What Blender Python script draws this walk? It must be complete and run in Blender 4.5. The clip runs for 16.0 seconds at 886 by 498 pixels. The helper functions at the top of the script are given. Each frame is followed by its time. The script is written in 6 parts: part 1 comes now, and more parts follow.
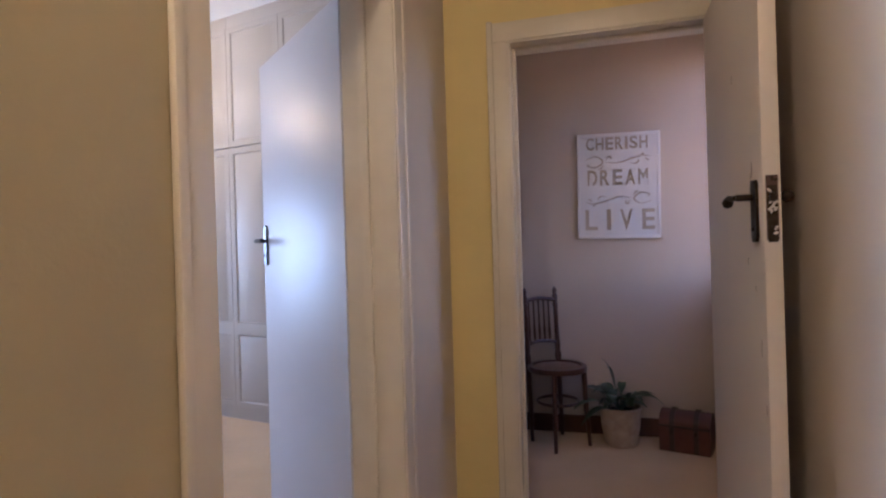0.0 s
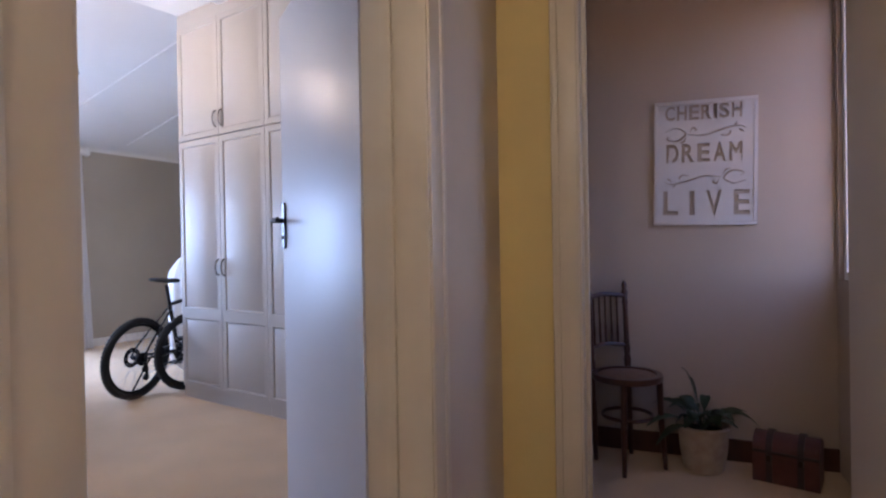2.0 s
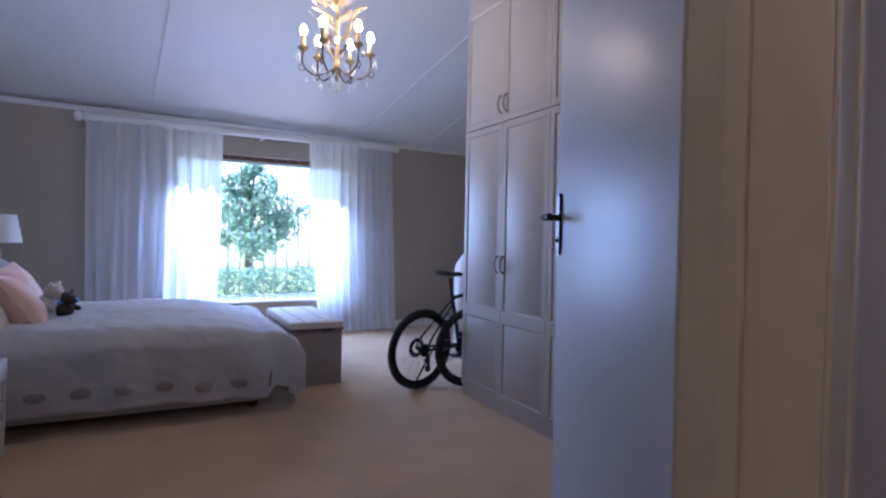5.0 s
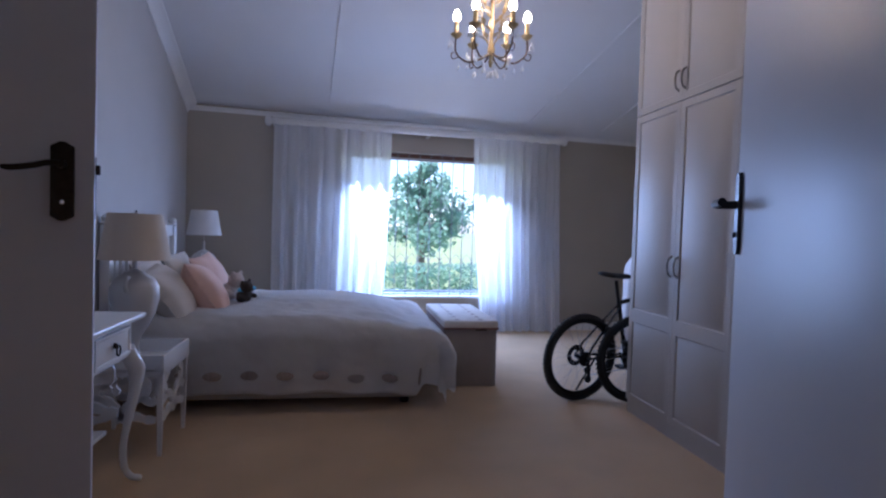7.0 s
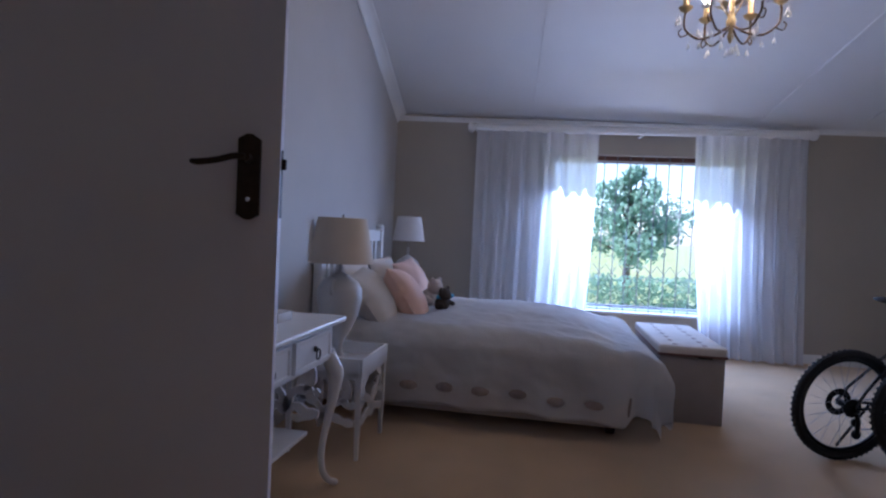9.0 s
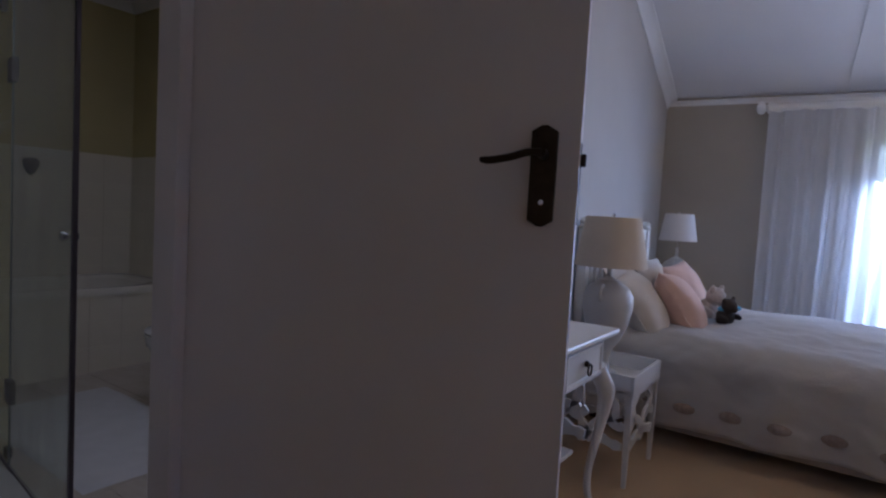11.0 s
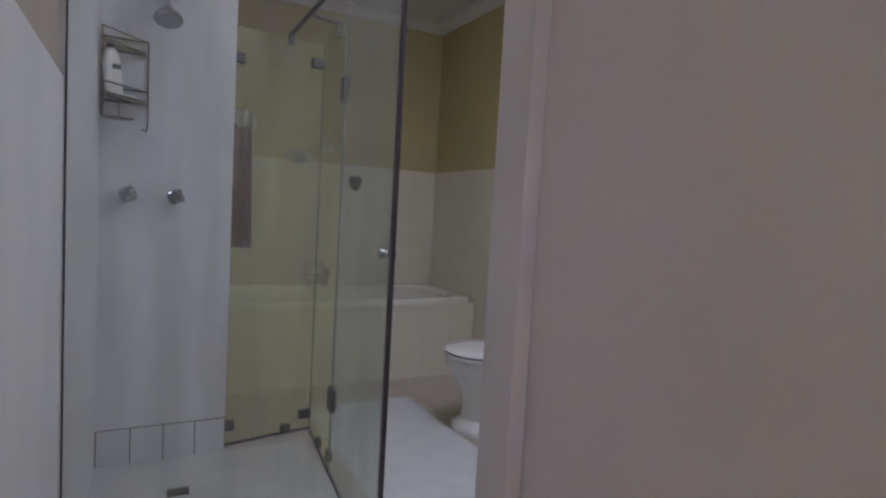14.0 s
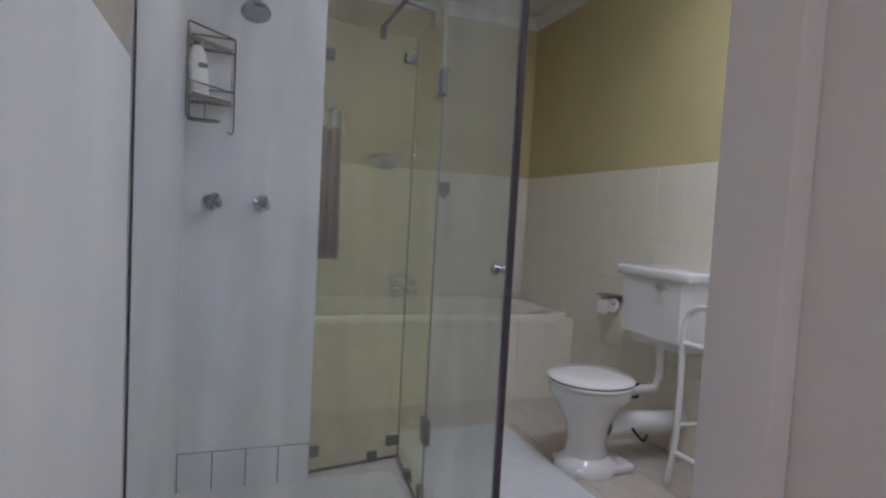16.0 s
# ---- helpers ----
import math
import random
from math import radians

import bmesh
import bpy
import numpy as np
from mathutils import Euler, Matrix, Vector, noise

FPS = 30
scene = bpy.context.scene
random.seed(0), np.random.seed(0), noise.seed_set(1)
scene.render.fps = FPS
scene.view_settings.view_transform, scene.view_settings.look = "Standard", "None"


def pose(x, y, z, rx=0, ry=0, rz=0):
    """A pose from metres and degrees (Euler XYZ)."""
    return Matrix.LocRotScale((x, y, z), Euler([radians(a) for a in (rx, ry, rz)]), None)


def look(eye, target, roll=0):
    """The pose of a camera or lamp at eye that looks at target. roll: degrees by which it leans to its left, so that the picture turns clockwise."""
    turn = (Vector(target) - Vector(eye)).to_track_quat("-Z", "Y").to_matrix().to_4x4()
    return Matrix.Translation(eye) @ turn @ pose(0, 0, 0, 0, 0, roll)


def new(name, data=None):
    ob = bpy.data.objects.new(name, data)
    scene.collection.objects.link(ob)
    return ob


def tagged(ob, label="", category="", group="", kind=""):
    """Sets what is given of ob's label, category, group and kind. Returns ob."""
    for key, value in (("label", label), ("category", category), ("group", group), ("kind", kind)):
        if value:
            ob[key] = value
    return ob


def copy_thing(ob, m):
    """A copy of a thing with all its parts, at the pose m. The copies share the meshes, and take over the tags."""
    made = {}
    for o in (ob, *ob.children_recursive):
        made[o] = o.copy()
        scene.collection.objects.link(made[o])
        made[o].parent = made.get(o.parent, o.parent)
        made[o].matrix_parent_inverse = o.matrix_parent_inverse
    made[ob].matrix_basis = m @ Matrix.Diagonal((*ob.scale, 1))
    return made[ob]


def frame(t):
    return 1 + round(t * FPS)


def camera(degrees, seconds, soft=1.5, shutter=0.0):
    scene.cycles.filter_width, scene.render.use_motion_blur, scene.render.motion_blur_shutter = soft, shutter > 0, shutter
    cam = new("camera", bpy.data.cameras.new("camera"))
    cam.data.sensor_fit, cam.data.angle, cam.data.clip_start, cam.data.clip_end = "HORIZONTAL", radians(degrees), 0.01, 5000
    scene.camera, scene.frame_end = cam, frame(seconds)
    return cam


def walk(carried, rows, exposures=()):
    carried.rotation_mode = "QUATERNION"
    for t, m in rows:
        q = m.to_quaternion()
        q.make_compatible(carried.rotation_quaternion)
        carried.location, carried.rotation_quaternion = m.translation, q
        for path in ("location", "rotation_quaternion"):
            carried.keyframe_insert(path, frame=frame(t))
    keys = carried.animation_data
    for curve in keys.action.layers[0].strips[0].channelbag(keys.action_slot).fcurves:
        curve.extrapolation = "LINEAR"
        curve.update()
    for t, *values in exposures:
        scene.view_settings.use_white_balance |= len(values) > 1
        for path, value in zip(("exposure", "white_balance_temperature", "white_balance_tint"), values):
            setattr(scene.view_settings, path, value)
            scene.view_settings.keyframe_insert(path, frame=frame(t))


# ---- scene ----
cam = camera(75.7, 16.0, soft=2.3)
PATH = [
    (0, (0.325, 0.005, 1.157), (-0.636, 1.759, 1.16), -1.7),
    (0.5, (0.236, 0.127, 1.136), (-0.708, 1.89, 1.145), -1.7),
    (1, (0.215, 0.191, 1.111), (-0.75, 1.943, 1.121), -1.6),
    (1.5, (0.18, 0.281, 1.11), (-0.845, 1.998, 1.107), -1.4),
    (2, (0.148, 0.393, 1.118), (-0.984, 2.042, 1.103), -1.0),
    (2.5, (0.122, 0.483, 1.124), (-1.153, 2.024, 1.104), -0.5),
    (3, (0.086, 0.538, 1.138), (-1.327, 1.953, 1.114), -0.1),
    (3.5, (0.007, 0.605, 1.14), (-1.514, 1.903, 1.113), 0.3),
    (4, (-0.1, 0.694, 1.145), (-1.712, 1.878, 1.115), 0.6),
    (4.5, (-0.183, 0.745, 1.156), (-1.885, 1.794, 1.123), 0.9),
    (6.8, (-0.449, 0.994, 1.147), (-2.412, 1.375, 1.085), 1.7),
    (7, (-0.459, 1.007, 1.142), (-2.432, 1.333, 1.082), 1.8),
    (7.5, (-0.55, 1.016, 1.144), (-2.541, 1.188, 1.079), 2.0),
    (8, (-0.647, 1.015, 1.147), (-2.646, 1.022, 1.076), 2.2),
    (8.2, (-0.674, 1.016, 1.126), (-2.671, 0.943, 1.064), 2.3),
    (10.5, (-0.893, 0.852, 1.147), (-2.669, -0.062, 1.038), 3.1),
    (11, (-0.926, 0.814, 1.15), (-2.565, -0.327, 1.032), 3.2),
    (11.5, (-0.951, 0.781, 1.159), (-2.44, -0.549, 1.03), 3.1),
    (12, (-0.998, 0.715, 1.16), (-2.353, -0.75, 1.027), 3.2),
    (12.5, (-1.047, 0.628, 1.159), (-2.285, -0.936, 1.024), 3.3),
    (13, (-1.071, 0.548, 1.153), (-2.198, -1.099, 1.018), 3.2),
    (13.5, (-1.074, 0.451, 1.146), (-2.112, -1.254, 1.016), 3.2),
    (14, (-1.076, 0.374, 1.15), (-2.02, -1.385, 1.021), 3.2),
    (14.5, (-1.067, 0.315, 1.143), (-1.918, -1.49, 1.017), 3.1),
    (15, (-1.075, 0.237, 1.138), (-1.855, -1.6, 1.015), 3.1),
    (15.5, (-1.095, 0.154, 1.138), (-1.819, -1.706, 1.019), 3.1),
    (16, (-1.105, 0.064, 1.141), (-1.803, -1.807, 1.028), 3.1),
]
walk(cam, [(t, look(eye, target, roll)) for t, eye, target, roll in PATH], exposures=[
    (0,3.4,5450,24),(1,3.32,5450,24),(2,3.02,5400,25),(3.5,2.44,5050,28),(4.5,2.14,5000,28),(7,1.58,5050,28),(8,1.54,5100,28),(10.5,1.6,5300,27),(11.5,1.98,5600,24),(12.5,2.75,5700,22),(14.5,3.66,5600,19),(16,3.9,5600,18)])

# ---- light ----
world = bpy.data.worlds.new("sky")
scene.world = world
world.use_nodes = True
sky = world.node_tree.nodes.new("ShaderNodeTexSky")
sky.sky_type = "NISHITA"
sky.sun_disc = False
sky.sun_elevation, sky.sun_rotation = radians(53), radians(186)
world.node_tree.links.new(sky.outputs[0], world.node_tree.nodes["Background"].inputs[0])
world.node_tree.nodes["Background"].inputs[1].default_value = 0.15


def lamp(name, kind, energy, m, color=(1, 1, 1), size=0.1, size_y=None):
    data = bpy.data.lights.new(name, kind)
    data.energy, data.color = energy, color
    if kind == "AREA":
        data.shape, data.size, data.size_y = "RECTANGLE", size, size_y or size
    elif kind == "SUN":
        data.angle = radians(size)
    else:
        data.shadow_soft_size = size
    ob = new(name, data)
    ob.matrix_world = m
    return ob


lamp("sun", "SUN", 5.0, look((1, -9, 12), (0, 0, 0)), (1.0, 0.95, 0.88), 0.6)
lamp("bedroom_window_light", "AREA", 25.0, look((-6.98, 1.9, 1.2), (-3.5, 1.9, -1.0)), (0.56, 0.745, 1.0), 1.8, 1.5)
# added warm fill from behind the walker; its real source is unknown
lamp("hall_fill_light", "POINT", 3.0, pose(0, 0, 0, 0, 0, 13) @ pose(-0.03, -0.25, 2.45), (1.0, 0.765, 0.45), 0.09)
lamp("study_window_light", "AREA", 0.03, pose(0, 0, 0, 0, 0, 13) @ look((1.10, 3.07, 1.6), (-1, 3.07, 1.2)), (0.95, 0.9, 0.95), 0.88, 1.35)
# added fill that brightens the bathroom; no source is known there
lamp("bathroom_fill_light", "AREA", 1.5, look((-2.4, -1.2, 2.64), (-2.4, -1.2, 0)), (0.95, 0.97, 1.0), 0.5)
for i in range(6):
    a = radians(60 * i + 20)
    lamp("candle_bulb_light", "POINT", 0.28, pose(-3.69 + 0.202 * math.cos(a), 1.785 + 0.202 * math.sin(a), 2.39), (1.0, 0.66, 0.33), 0.02)

# ---- helpers ----
HALL = pose(0, 0, 0, 0, 0, 13)   # the hall and the study stand 13 degrees askew to the bedroom
ONE = Matrix.Identity(4)


def add_box(bm, lo, hi, bevel=0.0, m=ONE, seg=2):
    c = [(a + b) / 2 for a, b in zip(lo, hi)]
    s = [abs(b - a) for a, b in zip(lo, hi)]
    r = bmesh.ops.create_cube(bm, size=1, matrix=m @ Matrix.Translation(c) @ Matrix.Diagonal((*s, 1)))
    if bevel:
        es = {e for v in r["verts"] for e in v.link_edges}
        bmesh.ops.bevel(bm, geom=list(es), offset=bevel, segments=seg, affect="EDGES", profile=0.6)
    return bm


def add_prism(bm, poly, z0, z1, m=ONE):
    a = [bm.verts.new(m @ Vector((x, y, z0))) for x, y in poly]
    b = [bm.verts.new(m @ Vector((x, y, z1))) for x, y in poly]
    n = len(poly)
    bm.faces.new(a[::-1])
    bm.faces.new(b)
    for i in range(n):
        bm.faces.new((a[i], a[(i + 1) % n], b[(i + 1) % n], b[i]))
    bmesh.ops.recalc_face_normals(bm, faces=bm.faces)
    return bm


def add_lathe(bm, prof, seg=24, m=ONE, sx=1.0, sy=1.0):
    rings = []
    for r, z in prof:
        if r < 1e-5:
            rings.append([bm.verts.new(m @ Vector((0, 0, z)))])
        else:
            rings.append([bm.verts.new(m @ Vector((sx * r * math.cos(i * math.tau / seg), sy * r * math.sin(i * math.tau / seg), z))) for i in range(seg)])
    for a, b in zip(rings, rings[1:]):
        for i in range(seg):
            j = (i + 1) % seg
            if len(a) == 1 and len(b) == 1:
                continue
            if len(a) == 1:
                bm.faces.new((a[0], b[j], b[i]))
            elif len(b) == 1:
                bm.faces.new((a[i], a[j], b[0]))
            else:
                bm.faces.new((a[i], a[j], b[j], b[i]))
    return bm


def add_tube(bm, pts, r, seg=8, closed=False, caps=True):
    pts = [Vector(p) for p in pts]
    n = len(pts)
    rad = r if isinstance(r, (list, tuple)) else [r] * n
    rings, up = [], None
    for i, p in enumerate(pts):
        d = (pts[(i + 1) % n] - pts[i - 1]) if closed else pts[min(i + 1, n - 1)] - pts[max(i - 1, 0)]
        d.normalize()
        if up is None:
            up = d.orthogonal().normalized()
        up = (up - d * up.dot(d)).normalized()
        side = d.cross(up)
        rings.append([bm.verts.new(p + rad[i] * (up * math.cos(k * math.tau / seg) + side * math.sin(k * math.tau / seg))) for k in range(seg)])
    for i in range(n if closed else n - 1):
        a, b = rings[i], rings[(i + 1) % n]
        for k in range(seg):
            bm.faces.new((a[k], a[(k + 1) % seg], b[(k + 1) % seg], b[k]))
    if caps and not closed:
        bm.faces.new(rings[0][::-1])
        bm.faces.new(rings[-1])
    return bm


def add_grid(bm, fn, nu, nv):
    vs = [[bm.verts.new(fn(i / nu, j / nv)) for j in range(nv + 1)] for i in range(nu + 1)]
    for i in range(nu):
        for j in range(nv):
            bm.faces.new((vs[i][j], vs[i + 1][j], vs[i + 1][j + 1], vs[i][j + 1]))
    return bm


def bez(pts, n=12):
    """Smooth curve through points (Catmull-Rom)."""
    p = [Vector(q) for q in pts]
    p = [p[0] * 2 - p[1]] + p + [p[-1] * 2 - p[-2]]
    out = []
    for i in range(1, len(p) - 2):
        for k in range(n):
            t = k / n
            a, b, c, d = p[i - 1], p[i], p[i + 1], p[i + 2]
            out.append(0.5 * (2 * b + (c - a) * t + (2 * a - 5 * b + 4 * c - d) * t * t + (3 * b - a - 3 * c + d) * t ** 3))
    out.append(p[-2])
    return out


def finish(name, bm, mat, smooth=40):
    me = bpy.data.meshes.new(name)
    bm.normal_update()
    bm.to_mesh(me)
    bm.free()
    if smooth:
        me.polygons.foreach_set("use_smooth", [True] * len(me.polygons))
        me.set_sharp_from_angle(angle=radians(smooth))
    me.materials.append(mat)
    return new(name, me)


def part(name, bm, mat, parent, label="", smooth=40):
    ob = finish(name, bm, mat, smooth)
    ob.parent = parent
    if label:
        tagged(ob, label)
    return ob


def thing(name, label, category, m=ONE, group=""):
    ob = new(name)
    ob.empty_display_size = 0.1
    ob.matrix_world = m
    return tagged(ob, label, category, group)


def solid(name, bm, mat, label, category, m=ONE, group="", smooth=40):
    ob = finish(name, bm, mat, smooth)
    ob.matrix_world = m
    return tagged(ob, label, category, group)


def struct(name, bm, mat, label, m=ONE, smooth=0):
    ob = finish(name, bm, mat, smooth)
    ob.matrix_world = m
    return tagged(ob, label, name.split("_")[0], kind="structure")


def BM():
    return bmesh.new()


# ---- materials ----
def material(name, color, rough=0.5, metal=0.0, vary=0.06, scale=8.0, bump=0.0, bump_scale=60.0, coat=0.0, fine=0.0, fine_scale=300.0, second=None, rough_vary=0.0, sheen=0.0, stretch=(1, 1, 1), spec=0.5):
    mat = bpy.data.materials.new(name)
    mat.use_nodes = True
    nt = mat.node_tree
    b = nt.nodes["Principled BSDF"]
    b.inputs["Roughness"].default_value = rough
    b.inputs["Metallic"].default_value = metal
    b.inputs["Coat Weight"].default_value = coat
    b.inputs["Sheen Weight"].default_value = sheen
    b.inputs["Specular IOR Level"].default_value = spec
    co = nt.nodes.new("ShaderNodeTexCoord")
    mp = nt.nodes.new("ShaderNodeMapping")
    mp.inputs["Scale"].default_value = stretch
    nt.links.new(co.outputs["Object"], mp.inputs[0])
    nz = nt.nodes.new("ShaderNodeTexNoise")
    nz.inputs["Scale"].default_value, nz.inputs["Detail"].default_value = scale, 5
    nt.links.new(mp.outputs[0], nz.inputs[0])
    ramp = nt.nodes.new("ShaderNodeMix")
    ramp.data_type = "RGBA"
    lo = second or tuple(c * (1 - vary * 2) for c in color)
    hi = color if second else tuple(min(1, c * (1 + vary)) for c in color)
    ramp.inputs[6].default_value, ramp.inputs[7].default_value = (*lo, 1), (*hi, 1)
    curve = nt.nodes.new("ShaderNodeMapRange")
    curve.inputs[1].default_value, curve.inputs[2].default_value = 0.15, 0.85
    nt.links.new(nz.outputs[0], curve.inputs[0])
    nt.links.new(curve.outputs[0], ramp.inputs[0])
    out = ramp.outputs[2]
    nf = nt.nodes.new("ShaderNodeTexNoise")
    nf.inputs["Scale"].default_value, nf.inputs["Detail"].default_value = fine_scale, 3
    nt.links.new(mp.outputs[0], nf.inputs[0])
    if fine:
        mx = nt.nodes.new("ShaderNodeMix")
        mx.data_type, mx.blend_type = "RGBA", "OVERLAY"
        mx.inputs[0].default_value = fine
        nt.links.new(out, mx.inputs[6])
        nt.links.new(nf.outputs[0], mx.inputs[7])
        out = mx.outputs[2]
    nt.links.new(out, b.inputs["Base Color"])
    if rough_vary:
        mr = nt.nodes.new("ShaderNodeMapRange")
        mr.inputs[3].default_value, mr.inputs[4].default_value = max(0.02, rough - rough_vary), min(1, rough + rough_vary)
        nt.links.new(curve.outputs[0], mr.inputs[0])
        nt.links.new(mr.outputs[0], b.inputs["Roughness"])
    if bump:
        nb = nt.nodes.new("ShaderNodeTexNoise")
        nb.inputs["Scale"].default_value, nb.inputs["Detail"].default_value = bump_scale, 4
        nt.links.new(mp.outputs[0], nb.inputs[0])
        bp = nt.nodes.new("ShaderNodeBump")
        bp.inputs["Strength"].default_value, bp.inputs["Distance"].default_value = bump, 0.004
        nt.links.new(nb.outputs[0], bp.inputs["Height"])
        nt.links.new(bp.outputs[0], b.inputs["Normal"])
    return mat


def glass(name, tint=(0.97, 0.98, 0.97), rough=0.0, gloss=0.03, film=0.0):
    """Thin pane: mostly clear, with a faint gloss."""
    mat = bpy.data.materials.new(name)
    mat.use_nodes = True
    nt = mat.node_tree
    nt.nodes.remove(nt.nodes["Principled BSDF"])
    tr, gl, mx = (nt.nodes.new("ShaderNode" + k) for k in ("BsdfTransparent", "BsdfGlossy", "MixShader"))
    tr.inputs[0].default_value = (*tint, 1)
    gl.inputs["Roughness"].default_value = rough
    mx.inputs[0].default_value = gloss
    nt.links.new(tr.outputs[0], mx.inputs[1])
    nt.links.new(gl.outputs[0], mx.inputs[2])
    out = mx.outputs[0]
    if film:   # dried water film on the pane
        nz, mr, di, m2 = (nt.nodes.new("ShaderNode" + k) for k in ("TexNoise", "MapRange", "BsdfDiffuse", "MixShader"))
        co, mp = nt.nodes.new("ShaderNodeTexCoord"), nt.nodes.new("ShaderNodeMapping")
        mp.inputs["Scale"].default_value = (9, 9, 1.3)
        nt.links.new(co.outputs["Object"], mp.inputs[0])
        nt.links.new(mp.outputs[0], nz.inputs[0])
        nz.inputs["Scale"].default_value, nz.inputs["Detail"].default_value = 1.6, 6
        mr.inputs[1].default_value, mr.inputs[2].default_value = 0.3, 0.75
        mr.inputs[3].default_value, mr.inputs[4].default_value = film * 0.35, film * 1.5
        di.inputs[0].default_value = (0.75, 0.76, 0.75, 1)
        nt.links.new(nz.outputs[0], mr.inputs[0])
        nt.links.new(mr.outputs[0], m2.inputs[0])
        nt.links.new(out, m2.inputs[1])
        nt.links.new(di.outputs[0], m2.inputs[2])
        out = m2.outputs[0]
    nt.links.new(out, nt.nodes["Material Output"].inputs[0])
    return mat


def soft_sheet(name, color, clear):
    """Thin woven cloth that lets light through."""
    mat = bpy.data.materials.new(name)
    mat.use_nodes = True
    nt = mat.node_tree
    nt.nodes.remove(nt.nodes["Principled BSDF"])
    di, tl, tr, m1, m2 = (nt.nodes.new("ShaderNode" + k) for k in ("BsdfDiffuse", "BsdfTranslucent", "BsdfTransparent", "MixShader", "MixShader"))
    di.inputs[0].default_value = tl.inputs[0].default_value = (*color, 1)
    m1.inputs[0].default_value = 0.66
    nt.links.new(di.outputs[0], m1.inputs[1])
    nt.links.new(tl.outputs[0], m1.inputs[2])
    nz = nt.nodes.new("ShaderNodeTexNoise")
    nz.inputs["Scale"].default_value = 14
    mr = nt.nodes.new("ShaderNodeMapRange")
    mr.inputs[3].default_value, mr.inputs[4].default_value = clear * 0.7, clear * 1.3
    nt.links.new(nz.outputs[0], mr.inputs[0])
    nt.links.new(mr.outputs[0], m2.inputs[0])
    nt.links.new(m1.outputs[0], m2.inputs[1])
    nt.links.new(tr.outputs[0], m2.inputs[2])
    nt.links.new(m2.outputs[0], nt.nodes["Material Output"].inputs[0])
    return mat


def glow(name, color, strength):
    mat = bpy.data.materials.new(name)
    mat.use_nodes = True
    b = mat.node_tree.nodes["Principled BSDF"]
    b.inputs["Base Color"].default_value = (*color, 1)
    b.inputs["Emission Color"].default_value = (*color, 1)
    b.inputs["Emission Strength"].default_value = strength
    return mat


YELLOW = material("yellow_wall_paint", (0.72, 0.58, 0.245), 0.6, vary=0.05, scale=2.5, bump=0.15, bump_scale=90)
# the hall's yellow again, with the dimmer light put into its colour
DIMYELLOW = material("dimmed_yellow_wall_paint", (0.40, 0.335, 0.195), 0.6, vary=0.05, scale=2.5, bump=0.15, bump_scale=90)
TRIM = material("aged_cream_gloss_paint", (0.66, 0.60, 0.49), 0.35, vary=0.06, scale=5, bump=0.12, bump_scale=40, rough_vary=0.1)
TAUPE = material("taupe_wall_paint", (0.40, 0.36, 0.30), 0.65, vary=0.04, scale=2, bump=0.12, bump_scale=90)
STUDY = material("study_wall_paint", (0.46, 0.375, 0.305), 0.65, vary=0.04, scale=2, bump=0.12, bump_scale=90)
WHITE = material("white_paint", (0.78, 0.78, 0.77), 0.5, vary=0.03, scale=3, bump=0.08, bump_scale=80)
CEIL = material("white_ceiling_board", (0.74, 0.74, 0.75), 0.6, vary=0.03, scale=1.5, bump=0.05, bump_scale=40)
# white gloss; dimness and blue skylight are mixed into the base colour
GLOSS = material("skylight_tinted_door_gloss", (0.50, 0.50, 0.535), 0.40, vary=0.02, scale=3, bump=0.05, bump_scale=9, spec=0.17, rough_vary=0.05)
# white lacquer, darkened in colour for the grazing light on its fronts
LACQ = material("dimmed_wardrobe_lacquer", (0.425, 0.40, 0.375), 0.46, vary=0.03, scale=3, bump=0.03, bump_scale=50, spec=0.3)
DOORP = material("cream_door_paint", (0.66, 0.60, 0.54), 0.42, vary=0.05, scale=3, bump=0.1, bump_scale=30, rough_vary=0.08)
CARPET = material("beige_carpet", (0.57, 0.39, 0.215), 0.95, vary=0.1, scale=3, bump=0.9, bump_scale=420, fine=0.5, fine_scale=380, sheen=0.3, spec=0.1)
BDOOR = material("mauve_white_door_paint", (0.73, 0.68, 0.69), 0.42, vary=0.03, scale=3, bump=0.06, bump_scale=30, rough_vary=0.08)
OLIVE = material("olive_wall_paint", (0.56, 0.49, 0.255), 0.6, vary=0.05, scale=2.5, bump=0.12, bump_scale=90)
TILE = material("white_glazed_tile", (0.80, 0.75, 0.63), 0.22, vary=0.05, scale=3, bump=0.03, bump_scale=20, rough_vary=0.08)
GROUT = material("grey_grout", (0.42, 0.41, 0.38), 0.9, vary=0.15, scale=12)
FTILE = material("veined_floor_tile", (0.62, 0.58, 0.53), 0.3, scale=5, second=(0.46, 0.38, 0.30), bump=0.03, bump_scale=20, stretch=(3, 0.7, 1))
DARKW = material("dark_stained_wood", (0.075, 0.028, 0.018), 0.35, vary=0.3, scale=20, bump=0.1, bump_scale=60, stretch=(1, 1, 0.2))
BRONZE = material("dark_bronze", (0.05, 0.035, 0.025), 0.45, 0.85, vary=0.3, scale=40, bump=0.15, bump_scale=90)
CHROME = material("chrome", (0.75, 0.75, 0.77), 0.12, 1.0, vary=0.03)
IRON = material("black_steel", (0.03, 0.03, 0.035), 0.35, 0.6, vary=0.15, scale=30)

# ---- large structure ----
# carpet through hall, bedroom and study; tiled bathroom
b = BM()
add_prism(b, [(-7.2, -0.85), (-3.25, -0.52), (-1.75, -0.36), (-0.4, -0.36), (-0.1, -1.9), (2.2, -1.5), (2.2, 5.6), (-7.2, 5.6)], -0.12, 0.0)
